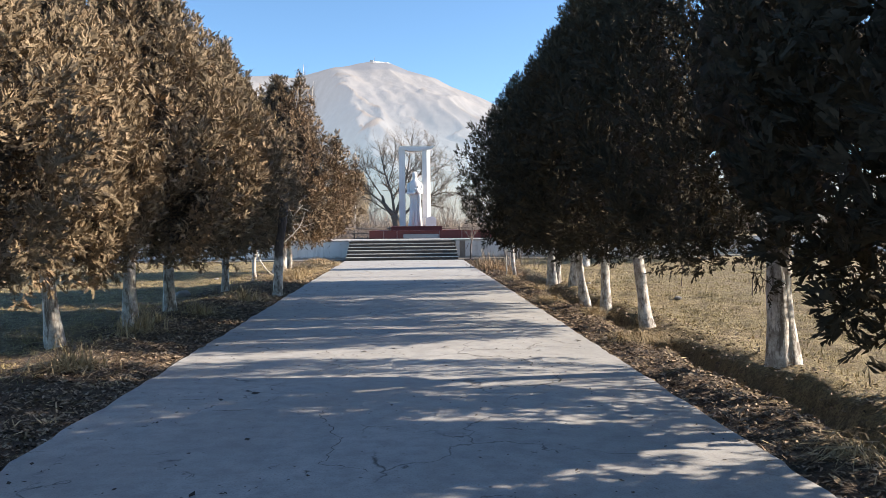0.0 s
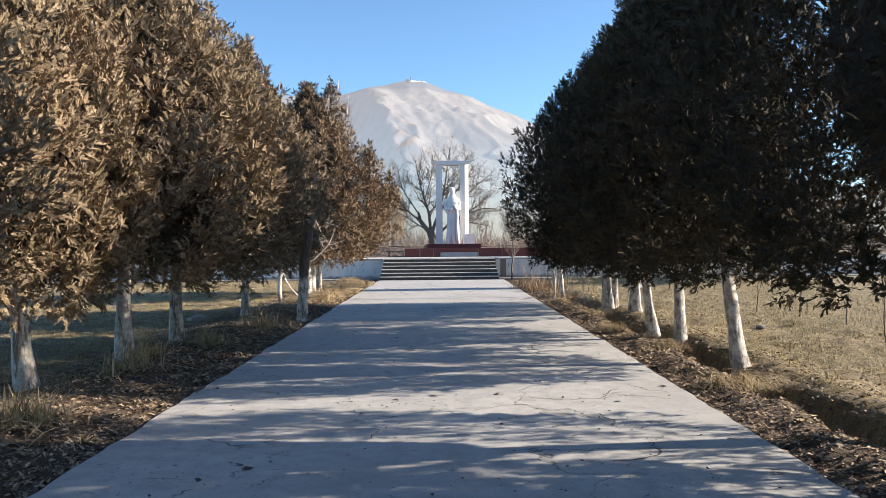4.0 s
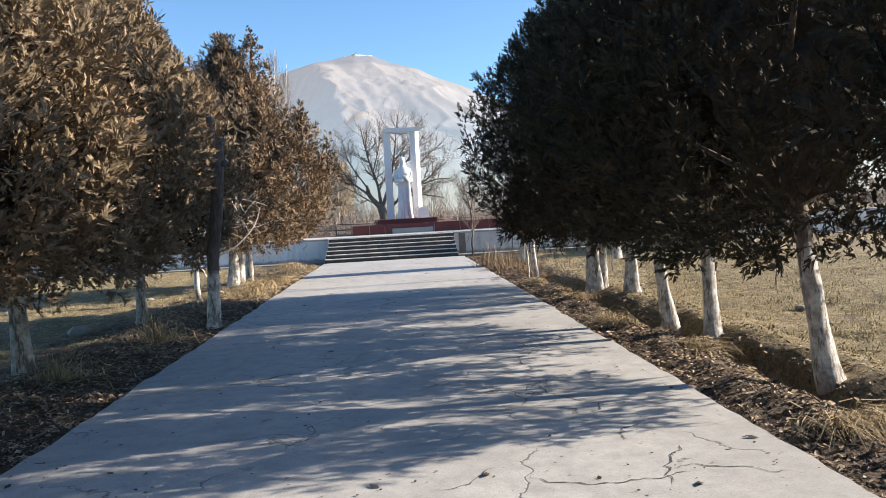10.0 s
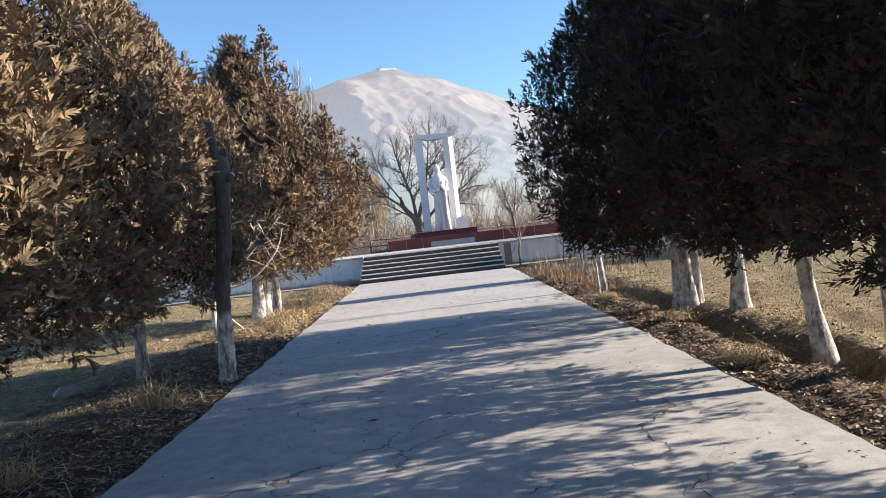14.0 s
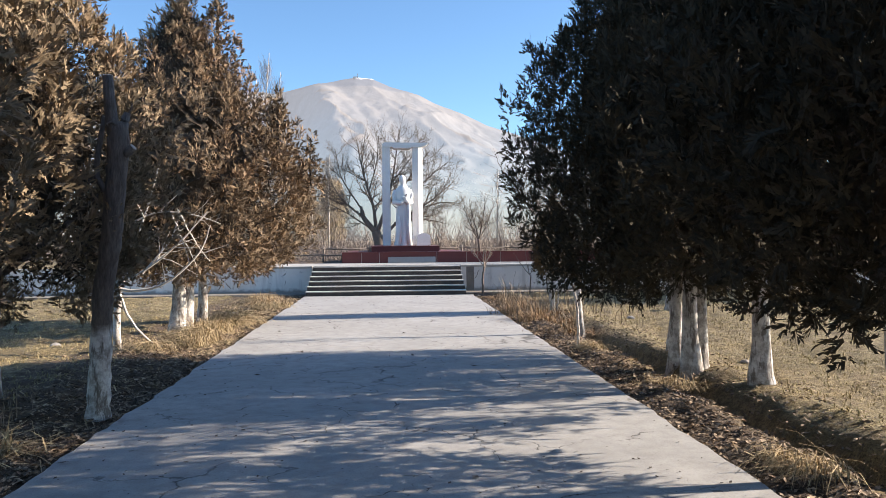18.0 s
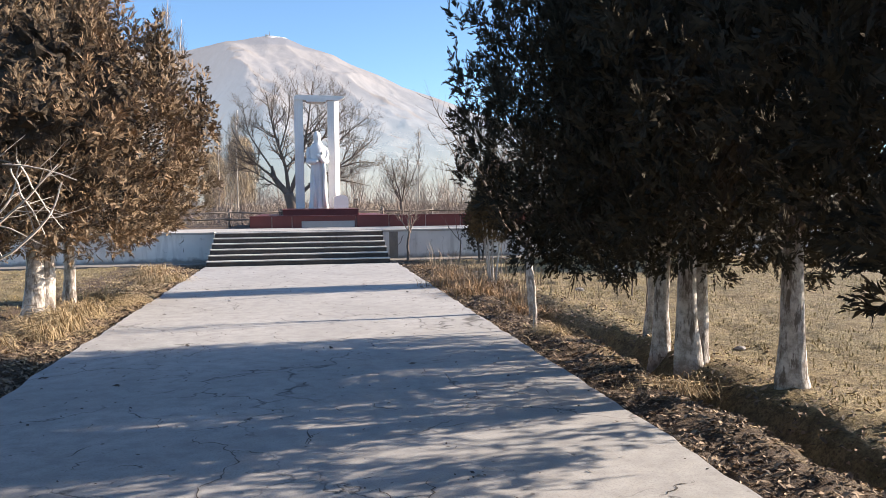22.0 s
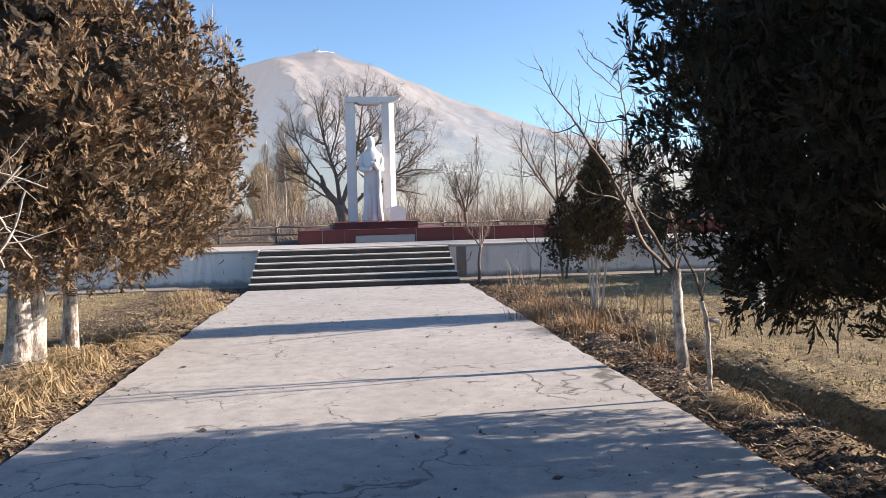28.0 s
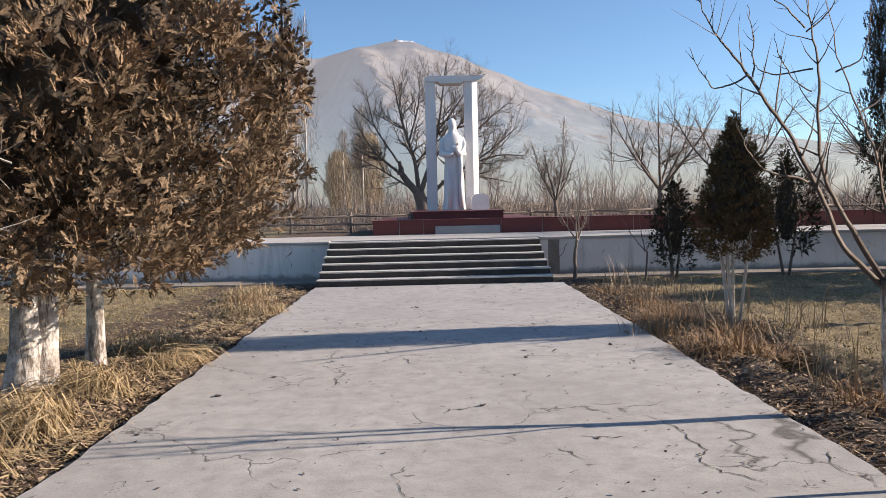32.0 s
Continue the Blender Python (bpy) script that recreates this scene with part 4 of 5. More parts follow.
young_evergreen(7.4, 0.7, 0.55, 2.65, 0.68, 85, M_LEAF_SHADED, "dark bushy young evergreen by the retaining wall", 2, 170, "young_conifer", 9, 12, 0.05, 0.11, 700, hollow=0.35)


# ---------------- bare trees ----------------
def limb(r, p, d, length, rad, wander=0.18, up=0.1, n=7):
    pts, rads = [np.array(p, float)], [rad]
    d = np.array(d, float)
    d /= np.linalg.norm(d)
    for i in range(n):
        d = d + r.normal(0, wander, 3) * 0.5 + np.array([0, 0, up])
        d /= np.linalg.norm(d)
        pts.append(pts[-1] + d * length / n)
        rads.append(rad * (1 - 0.8 * (i + 1) / n))
    return np.array(pts), np.array(rads)


def branching(r, pts, rads, depth, share, kids, out, up=0.1, wander=0.2, sides=5, spread=0.9):
    """Twigs that leave a limb, and twigs that leave those."""
    out.append(tube(pts, rads, sides if depth > 1 else 3, False))
    if depth == 0:
        return
    ln = np.linalg.norm(np.diff(pts, axis=0), axis=1).sum()
    for k in range(kids):
        t = r.uniform(0.25, 0.97)
        i = min(len(pts) - 2, int(t * (len(pts) - 1)))
        d = pts[i + 1] - pts[i]
        d /= np.linalg.norm(d)
        e = r.normal(0, 1, 3)
        e -= d * (e @ d)
        e /= np.linalg.norm(e)
        way = d * r.uniform(0.5, 1.0) + e * spread
        p2, r2 = limb(r, pts[i] + (pts[i + 1] - pts[i]) * r.uniform(0, 1), way, ln * share * r.uniform(0.6, 1.2) * (1.15 - 0.5 * t), max(0.0035, rads[i] * 0.55), wander, up, 6 if depth > 1 else 4)
        branching(r, p2, r2, depth - 1, share, kids, out, up, wander, sides, spread)


def bare_tree(name, x, y, label, stems, trunk_mat, twig_mat, seed, kids=5, share=0.5, depth=2, up=0.08, wander=0.2, group="", category="tree", z=None):
    """stems: lists of (points, first radius, last radius); the first is the trunk."""
    r = np.random.default_rng(seed)
    base = thing(name, pose(x, y, float(ground_z(x, y)) if z is None else z), label, category, group)
    for i, (pts, ra, rb, *own) in enumerate(stems):
        pts = np.array(pts, float)
        t = np.linspace(0, 1, len(pts))
        fine = np.linspace(0, 1, len(pts) * 5)
        p2 = np.stack([np.interp(fine, t, pts[:, k]) for k in range(3)], 1)
        for k in range(5):
            p2[1:-1] = p2[1:-1] * 0.5 + (p2[:-2] + p2[2:]) * 0.25
        p2 += np.cumsum(r.normal(0, 0.006, p2.shape), 0) * np.array([1, 1, 0.4])
        rr = np.linspace(ra, rb, len(p2))
        if i == 0:
            part("trunk", mesh_of("trunk", *tube(p2, rr, 10), True), trunk_mat, base)
        else:
            out = []
            branching(r, p2, rr, depth, share, own[0] if own else kids, out, up, wander, 6)
            part("branch", mesh_of("branch", *join(out), True), twig_mat, base)
    return base


# whitewashed fruit tree on the right: slender limbs with side shoots that sweep up
bare_tree("bare_fruit_tree", 3.33, -10.02, "leafless fruit tree with whitewashed trunk and long upswept limbs",
          [([(0.02, 0, -0.1), (-0.01, 0, 0.4), (-0.03, 0, 0.75), (-0.06, 0, 1.06)], 0.064, 0.046),
           ([(-0.05, 0, 1.0), (-0.42, 0, 1.38), (-0.5, 0, 1.64), (-0.73, 0, 2.1), (-0.94, 0, 2.41), (-1.06, 0, 2.62), (-1.22, 0, 2.82), (-1.32, 0, 3.02), (-1.37, 0, 3.2)], 0.027, 0.003, 16),
           ([(-0.05, 0, 1.04), (-0.31, 0.1, 1.53), (-0.5, 0.12, 1.84), (-0.56, 0.12, 2.15), (-0.57, 0.1, 2.66), (-0.64, 0.1, 2.97), (-0.67, 0.1, 3.25)], 0.026, 0.004, 16),
           ([(-0.05, 0, 1.04), (-0.1, -0.15, 1.42), (-0.24, -0.2, 1.9), (-0.36, -0.2, 2.3), (-0.49, -0.15, 2.61), (-0.58, -0.1, 3.14)], 0.019, 0.003, 12),
           ([(-1.06, 0, 2.62), (-1.17, 0.05, 2.55), (-1.33, 0.05, 2.53), (-1.43, 0, 2.62), (-1.5, 0, 2.82)], 0.009, 0.0025, 6), ([(-1.06, 0, 2.6), (-1.12, -0.1, 2.75), (-1.12, -0.1, 2.9), (-1.15, -0.1, 3.09)], 0.008, 0.0025, 6),
           ([(-0.58, 0, 1.77), (-0.74, -0.1, 1.85), (-0.95, -0.2, 1.86), (-1.1, -0.25, 1.93), (-1.23, -0.3, 2.06), (-1.3, -0.3, 2.25)], 0.014, 0.004, 5), ([(-0.56, 0.1, 2.67), (-0.78, 0.2, 2.65), (-0.91, 0.2, 2.69), (-0.98, 0.2, 2.74)], 0.008, 0.003, 2),
           ([(-0.66, 0.1, 3.18), (-0.87, 0.1, 3.3), (-0.97, 0.1, 3.42), (-1.03, 0.1, 3.6)], 0.008, 0.0025, 6), ([(-0.66, 0.1, 3.2), (-0.53, 0.1, 3.32), (-0.48, 0.1, 3.6)], 0.008, 0.0025, 6),
           ([(-0.63, 0.1, 2.97), (-0.82, 0, 3.09), (-0.95, 0, 3.2), (-1.05, 0, 3.4)], 0.008, 0.0025, 6), ([(-0.61, 0.1, 2.94), (-0.45, 0.1, 3.09), (-0.34, 0.1, 3.35)], 0.008, 0.0025, 6),
           ([(-0.49, -0.1, 2.61), (-0.33, -0.1, 2.68), (-0.24, -0.1, 2.85), (-0.2, -0.1, 3.1)], 0.008, 0.003, 1), ([(-0.36, -0.2, 2.3), (-0.15, -0.1, 2.4), (-0.05, -0.1, 2.65), (-0.02, 0, 3.0)], 0.01, 0.003, 2),
           ([(-0.57, 0.1, 2.5), (-0.72, 0.1, 2.62), (-0.85, 0.1, 2.8), (-0.88, 0.1, 2.95)], 0.007, 0.0025, 6), ([(-0.05, 0, 1.0), (0.2, 0.1, 1.5), (0.42, 0.2, 2.1), (0.5, 0.2, 2.9)], 0.014, 0.003, 8)],
          M_SAPLING, M_TWIG, 101, 8, 0.2, 1, 0.14, 0.2)
bare_tree("bare_sapling", 2.92, -11.58, "thin bent leafless sapling with pale stem at the path edge",
          [([(0.0, 0, -0.1), (-0.02, 0, 0.35), (-0.04, 0, 0.65), (-0.07, 0, 0.88)], 0.022, 0.018),
           ([(-0.07, 0, 0.86), (-0.15, 0, 1.06), (-0.26, 0, 1.3), (-0.3, 0, 1.6), (-0.33, 0, 2.1)], 0.017, 0.004, 2),
           ([(-0.07, 0, 0.86), (0.0, 0.03, 1.02), (0.04, 0.03, 1.18)], 0.01, 0.004, 1)],
          M_SAPLING, M_TWIG, 103, 3, 0.3, 1, 0.08)
bare_tree("bare_sapling", 2.92, 0.85, "small leafless sapling beside the stair foot",
          [([(0, 0, -0.1), (0.0, 0, 0.35), (0.06, 0, 0.8)], 0.045, 0.03),
           ([(0.06, 0, 0.78), (0.02, 0, 1.1), (0.1, 0, 1.7)], 0.026, 0.005), ([(0.06, 0, 0.78), (0.22, 0, 1.2), (0.35, 0, 1.75)], 0.022, 0.004),
           ([(0.06, 0, 0.8), (-0.2, 0, 1.15), (-0.4, 0.1, 1.6)], 0.02, 0.004), ([(0.06, 0, 0.8), (0.1, 0.2, 1.2), (0.2, 0.3, 1.9)], 0.02, 0.004)],
          M_TWIG, M_SHRUB, 105, 7, 0.4, 2, 0.1)
bare_tree("bare_sapling", 4.33, 0.5, "thin forked leafless sapling near the wall",
          [([(0, 0, -0.1), (0.01, 0, 0.3), (0.0, 0, 0.62)], 0.022, 0.018),
           ([(0, 0, 0.6), (-0.2, 0, 0.85), (-0.5, 0, 1.3)], 0.015, 0.004), ([(0, 0, 0.6), (0.1, 0, 0.9), (0.3, 0, 1.3)], 0.014, 0.004),
           ([(0, 0, 0.6), (-0.05, 0, 1.0), (-0.1, 0, 1.5)], 0.014, 0.004)], M_TWIG, M_TWIG, 107, 4, 0.4, 1)
# limed sapling with arching twigs on the left
bare_tree("bare_fruit_tree", -4.2, -11.1, "leafless whitewashed young tree with arching tangled twigs",
          [([(0.03, 0, -0.1), (0.0, 0, 0.5), (0.06, 0, 1.0)], 0.062, 0.05),
           ([(0.06, 0, 0.98), (0.18, 0, 1.3), (0.45, 0, 2.1), (0.72, 0, 2.9)], 0.032, 0.012, 4), ([(0.06, 0, 1.0), (-0.04, 0, 1.4), (-0.05, 0, 1.9), (0.03, 0, 2.87)], 0.024, 0.009, 3),
           ([(0.06, 0, 0.95), (0.35, -0.1, 0.93), (0.69, -0.1, 1.02), (1.0, -0.1, 1.2), (1.33, -0.1, 1.54), (1.48, -0.1, 1.95)], 0.03, 0.01, 3),
           ([(0.15, 0, 1.05), (0.59, 0, 1.32), (1.06, 0, 1.74), (1.4, 0, 2.15)], 0.026, 0.009, 9), ([(0.3, 0, 2.0), (0.6, 0.05, 2.15), (0.96, 0.05, 2.14), (1.3, 0.05, 2.06), (1.59, 0, 1.95)], 0.016, 0.007, 5),
           ([(0.4, 0, 1.2), (0.83, 0.1, 1.73), (0.94, 0.1, 2.2)], 0.018, 0.007, 6), ([(0.92, 0.1, 2.2), (1.1, 0.1, 1.85), (1.25, 0.1, 1.6), (1.42, 0.1, 1.37)], 0.014, 0.006, 4),
           ([(0.85, 0.1, 2.1), (1.0, 0, 1.75), (1.12, 0, 1.5), (1.2, 0, 1.3)], 0.013, 0.006, 4), ([(0.06, 0, 1.0), (-0.2, 0, 1.2), (-0.5, 0, 1.3)], 0.026, 0.009, 3),
           ([(0.05, 0, 0.95), (0.18, -0.1, 0.6), (0.4, -0.15, 0.28), (0.75, -0.2, 0.02)], 0.026, 0.015, 0)],
          M_SAPLING, M_TWIG_PALE, 109, 5, 0.35, 1, 0.02, 0.2)
# the big leafless tree behind the monument
bare_tree("bare_tree", -0.35, 14.0, "big spreading leafless tree behind the monument",
          [([(0, 0, -0.1), (-0.05, 0, 0.6), (-0.25, 0, 1.3)], 0.3, 0.22),
           ([(-0.25, 0, 1.2), (-0.9, 0, 2.0), (-1.0, 0.2, 2.5)], 0.17, 0.07, 3), ([(-0.25, 0, 1.2), (0.2, 0, 2.4), (0.6, 0, 4.0), (0.9, 0, 6.2)], 0.12, 0.015),
           ([(-0.25, 0, 1.2), (-0.4, 0, 2.6), (-0.9, 0, 4.2), (-1.2, 0, 5.7)], 0.11, 0.015), ([(0, 0, 1.0), (0.9, 0, 1.9), (2.2, 0, 2.6), (3.5, 0, 3.7)], 0.1, 0.015),
           ([(-0.9, 0, 2.0), (-1.9, 0, 2.8), (-2.6, 0, 4.0)], 0.07, 0.012), ([(0.2, 0, 2.4), (1.2, 0, 3.6), (2.4, 0.3, 5.2)], 0.07, 0.012),
           ([(0.6, 0, 1.7), (2.0, 0, 1.9), (3.3, 0.2, 1.6)], 0.055, 0.012), ([(-0.9, 0, 2.3), (-1.9, 0, 3.8), (-2.2, 0, 5.2)], 0.05, 0.012), ([(0.9, 0, 2.0), (1.9, 0, 3.6), (3.2, 0, 4.6)], 0.055, 0.012),
           ([(-0.3, 0, 1.3), (-1.6, 0, 2.2), (-3.0, 0, 2.9)], 0.05, 0.01), ([(0.5, 0, 3.6), (1.4, 0.2, 4.8), (2.0, 0.2, 5.9)], 0.04, 0.01), ([(-0.6, 0, 3.2), (-0.2, 0.2, 4.6), (-0.1, 0.2, 5.9)], 0.045, 0.01), ([(1.6, 0, 2.3), (2.9, 0, 2.7), (3.9, 0.1, 2.6)], 0.045, 0.01)],
          M_TWIG, M_TWIG, 111, 21, 0.44, 2, 0.12, 0.24, z=0.78)


def round_bare(x, y, h, seed, label, z=None, spread=0.5, mat_=None):
    r = np.random.default_rng(seed)
    stems = [([(0, 0, -0.1), (0.02, 0, h * 0.16), (0, 0, h * 0.3)], h * 0.022, h * 0.018)]
    for k in range(6):
        a = k * 1.05 + r.uniform(-0.3, 0.3)
        w = spread * h * r.uniform(0.5, 1.0)
        stems.append(([(0, 0, h * 0.28), (w * 0.5 * math.cos(a), w * 0.5 * math.sin(a), h * 0.55), (w * 0.9 * math.cos(a), w * 0.9 * math.sin(a), h * r.uniform(0.8, 0.98))], h * 0.012, 0.006))
    return bare_tree("bare_tree", x, y, label, stems, M_TWIG, mat_ or M_TWIG, seed, 13, 0.42, 2, 0.09, 0.2, z=z)


round_bare(7.7, 4.3, 3.7, 121, "leafless twiggy tree behind the retaining wall", 0.78, 0.6)
round_bare(6.4, 6.5, 3.9, 123, "leafless leaning tree behind the red plinth", 0.78, 0.6)
round_bare(3.6, 7.6, 2.9, 125, "leafless bushy tree behind the red plinth", 0.78, 0.35)
round_bare(11.5, 3.6, 3.8, 127, "leafless twiggy tree behind the retaining wall", 0.78)
round_bare(14.5, 6.0, 4.2, 129, "leafless twiggy tree behind the retaining wall", 0.78)

# dead, pruned trunk at the left edge of the path
pole = thing("dead_trunk", pose(-2.76, -15.83, float(ground_z(-2.76, -15.83))), "dead pruned trunk with stub branches and limed foot", "tree")
z = np.linspace(-0.15, 2.81, 34)
px = np.interp(z, [0, 1.2, 1.65, 2.2, 2.6, 2.81], [0, 0.06, 0.14, 0.19, 0.22, 0.245])
rad = np.interp(z, [-0.15, 0.1, 1.2, 2.0, 2.55, 2.7, 2.81], [0.14, 0.105, 0.09, 0.092, 0.1, 0.09, 0.07]) * (1 + 0.045 * np.sin(z * 31 + 2 * np.sin(z * 5)))
v, f = tube(np.stack([px, 0 * z, z], 1), rad, 14)
part("trunk", mesh_of("trunk", v + rng.normal(0, 0.005, v.shape), f, True), M_TRUNK_LOW, pole)
# sawn stubs with pale cut faces, a curved dead limb and thin splinters
for pts, ra, rb, cut in (([(0.2, 0, 2.62), (0.165, 0, 2.8), (0.145, 0, 3.02), (0.13, 0, 3.25)], 0.066, 0.048, True), ([(0.23, 0, 2.72), (0.285, 0, 2.83), (0.31, 0, 2.9)], 0.055, 0.03, False),
                         ([(0.22, 0, 2.48), (0.31, -0.03, 2.52), (0.37, -0.04, 2.57)], 0.05, 0.038, True), ([(0.16, 0, 2.13), (0.09, -0.02, 2.17), (0.03, -0.03, 2.28), (0.035, -0.03, 2.5), (0.08, -0.02, 2.72), (0.09, 0, 2.86)], 0.034, 0.02, True),
                         ([(0.24, -0.05, 2.76), (0.19, -0.07, 2.8), (0.15, -0.07, 2.78)], 0.02, 0.016, True), ([(0.28, 0, 2.8), (0.34, 0, 2.93), (0.36, 0, 2.99)], 0.014, 0.005, False),
                         ([(0.1, 0, 2.2), (-0.3, 0.1, 2.35), (-0.7, 0.1, 2.4)], 0.015, 0.006, False)):
    stub = part("stub", mesh_of("stub", *tube(pts, np.linspace(ra, rb, len(pts)), 9), True), M_TRUNK_LOW, pole)
    if cut:
        end, along = Vector(pts[-1]), (Vector(pts[-1]) - Vector(pts[-2])).normalized()
        part("saw_cut", mesh_of("saw_cut", *tube([end - along * 0.004, end + along * 0.004, end + along * 0.007], [rb * 0.98, rb * 0.96, rb * 0.7], 9), True), M_TWIG_PALE, stub, "pale sawn end")

# thin sticks in the right field
for k, (x, y, h) in enumerate(((6.7, -19.7, 0.9), (6.75, -14.8, 0.8), (7.4, -17.2, 0.7), (8.6, -21.5, 0.8), (5.6, -8.4, 1.0), (4.5, -3.6, 0.9), (5.2, -9.9, 1.1))):
    bare_tree("bare_sapling", x, y, "thin leafless sapling standing in the dry field",
              [([(0, 0, -0.1), (0.02, 0, h * 0.5), (0.03, 0, h)], 0.014, 0.006), ([(0.02, 0, h * 0.5), (0.12, 0.05, h * 0.8), (0.16, 0.05, h * 1.15)], 0.007, 0.003),
               ([(0.02, 0, h * 0.6), (-0.1, 0, h * 0.9), (-0.12, 0.05, h * 1.2)], 0.007, 0.003)], M_TWIG, M_TWIG, 140 + k, 2, 0.4, 1, group="saplings in the field")

# ---------------- fence behind the terrace ----------------
fence = thing("fence", pose(0, 9.0, 0.77), "rough weathered wooden rail fence", "fence")
for k, x in enumerate(np.arange(-16, 14.1, 1.9)):
    part("post", mesh_of("post", *tube([(x, 0, -0.1), (x + 0.02, 0, 0.35), (x + 0.01 * (k % 3), 0, 0.68)], [0.05, 0.045, 0.04], 7), True), M_WOOD, fence)
    for h in (0.3, 0.54):
        w = 0.03 * math.sin(k * 2.1 + h * 9)
        part("rail", mesh_of("rail", *tube([(x - 0.1, -0.05, h + w), (x + 0.95, -0.05, h - 0.02), (x + 2.0, -0.05, h + 0.02)], [0.03, 0.028, 0.03], 6), True), M_WOOD, fence)

r = np.random.default_rng(23)
for k in range(46):
    x = r.uniform(-16, 14)
    part("stake", mesh_of("stake", *tube([(x, 0.04, -0.1), (x + r.normal(0, 0.05), 0.03, 0.35), (x + r.normal(0, 0.1), 0.04, r.uniform(0.5, 0.95))], [0.022, 0.018, 0.012], 5), True), M_WOOD, fence)

# ---------------- shrubs and trees beyond the fence ----------------
def shrub_mesh(seed, h, stems, kids=5):
    r = np.random.default_rng(seed)
    out = []
    for k in range(stems):
        a, w = r.uniform(0, 6.28), r.uniform(0.1, 0.5)
        p, rd = limb(r, (r.normal(0, 0.15), r.normal(0, 0.15), -0.05), (math.cos(a) * w, math.sin(a) * w, 1), h * r.uniform(0.6, 1.0), 0.02 * h ** 0.5, 0.14, 0.08, 6)
        branching(r, p, rd, 2 if h > 2 else 1, 0.4, kids, out, 0.1, 0.2, 4, 0.7)
    return mesh_of("twigs", *join(out))


shrub_kinds = [shrub_mesh(201, 2.4, 9, 4), shrub_mesh(203, 1.7, 12, 6), shrub_mesh(205, 3.2, 8, 5), shrub_mesh(207, 2.0, 10, 7)]
for me in shrub_kinds:
    me.materials.append(M_SHRUB)
r = np.random.default_rng(17)
spots = [(x, r.uniform(11.0, 27)) for x in np.arange(-22, 30, 0.62)]
for k, (x, y) in enumerate(spots):
    if abs(x + 0.35) < 0.5 and y < 15:
        continue
    ob = new("bare_shrub", shrub_kinds[k % 4])
    s = r.uniform(0.55, 1.05) * (0.75 + y / 70)
    ob.matrix_basis = Matrix.Translation((x + r.normal(0, 0.4), y, 0.77)) @ Matrix.Rotation(r.uniform(0, 6.28), 4, "Z") @ Matrix.Diagonal((s, s, s * r.uniform(0.75, 1.1), 1))
    tagged(ob, "leafless grey-brown shrub beyond the fence", "shrub", "shrubs beyond the fence")


def slivers(centres, r, ln, width, splay):
    """Fine upright twigs, one sliver each."""
    n = len(centres)
    up = np.c_[r.normal(0, splay, (n, 2)), np.ones(n)]
    up *= (ln * r.uniform(0.5, 1.4, n) / np.linalg.norm(up, axis=1))[:, None]
    a = r.uniform(-0.9, 0.9, n)
    side = np.c_[np.cos(a), np.sin(a), 0 * a] * (width * r.uniform(0.6, 1.4, n))[:, None]
    return np.stack([centres - side, centres + side, centres + up], 1).reshape(-1, 3), np.arange(n * 3).reshape(-1, 3)


def poplar(x, y, h, seed, label):
    r = np.random.default_rng(seed)
    stems = [([(0, 0, -0.2), (0.03 * h / 6, 0, h * 0.4), (0, 0, h * 0.75), (0.02 * h, 0, h)], h * 0.007, 0.015)]
    base = thing("poplar", pose(x, y, 0.75), label, "tree", "bare poplars in the distance")
    part("trunk", mesh_of("trunk", *tube(stems[0][0], np.linspace(h * 0.007, 0.015, 4), 8), True), M_TWIG_PALE, base)
    for k in range(22):
        t = r.uniform(0.25, 0.97)
        a = r.uniform(0, 6.28)
        p, rd = limb(r, (0.01 * h * t, 0, h * t), (math.cos(a) * 0.5, math.sin(a) * 0.5, 1), h * 0.2 * (1.2 - t), 0.02, 0.1, 0.12, 5)
        out = []
        branching(r, p, rd, 1, 0.4, 5, out, 0.15, 0.15, 4, 0.5)
        part("branch", mesh_of("branch", *join(out)), M_SHRUB, base)
    n = 900 if x < -3 else 150
    q = r.uniform(0.12, 1.0, n) ** 0.8
    a, w = r.uniform(0, 6.28, n), np.sqrt(r.uniform(0, 1, n)) * h * (0.075 if h > 8 else 0.13) * np.sin(np.clip(q, 0, 1) * 2.7 + 0.2)
    part("twig_crown", mesh_of("twig_crown", *slivers(np.stack([np.cos(a) * w, np.sin(a) * w, h * q * 0.93], 1), r, h * 0.07, 0.007, 0.35)), M_HAZE, base)


for k, (x, y, h) in enumerate(((-8.2, 30, 13.6), (-7.5, 30.5, 12.4), (-9.2, 31, 12), (-3.7, 25, 6.2), (-4.9, 27, 5.2), (9.5, 26, 6.0), (6.6, 24, 5.2))):
    poplar(x, y, h, 300 + k, "tall thin leafless poplar with pale trunk")

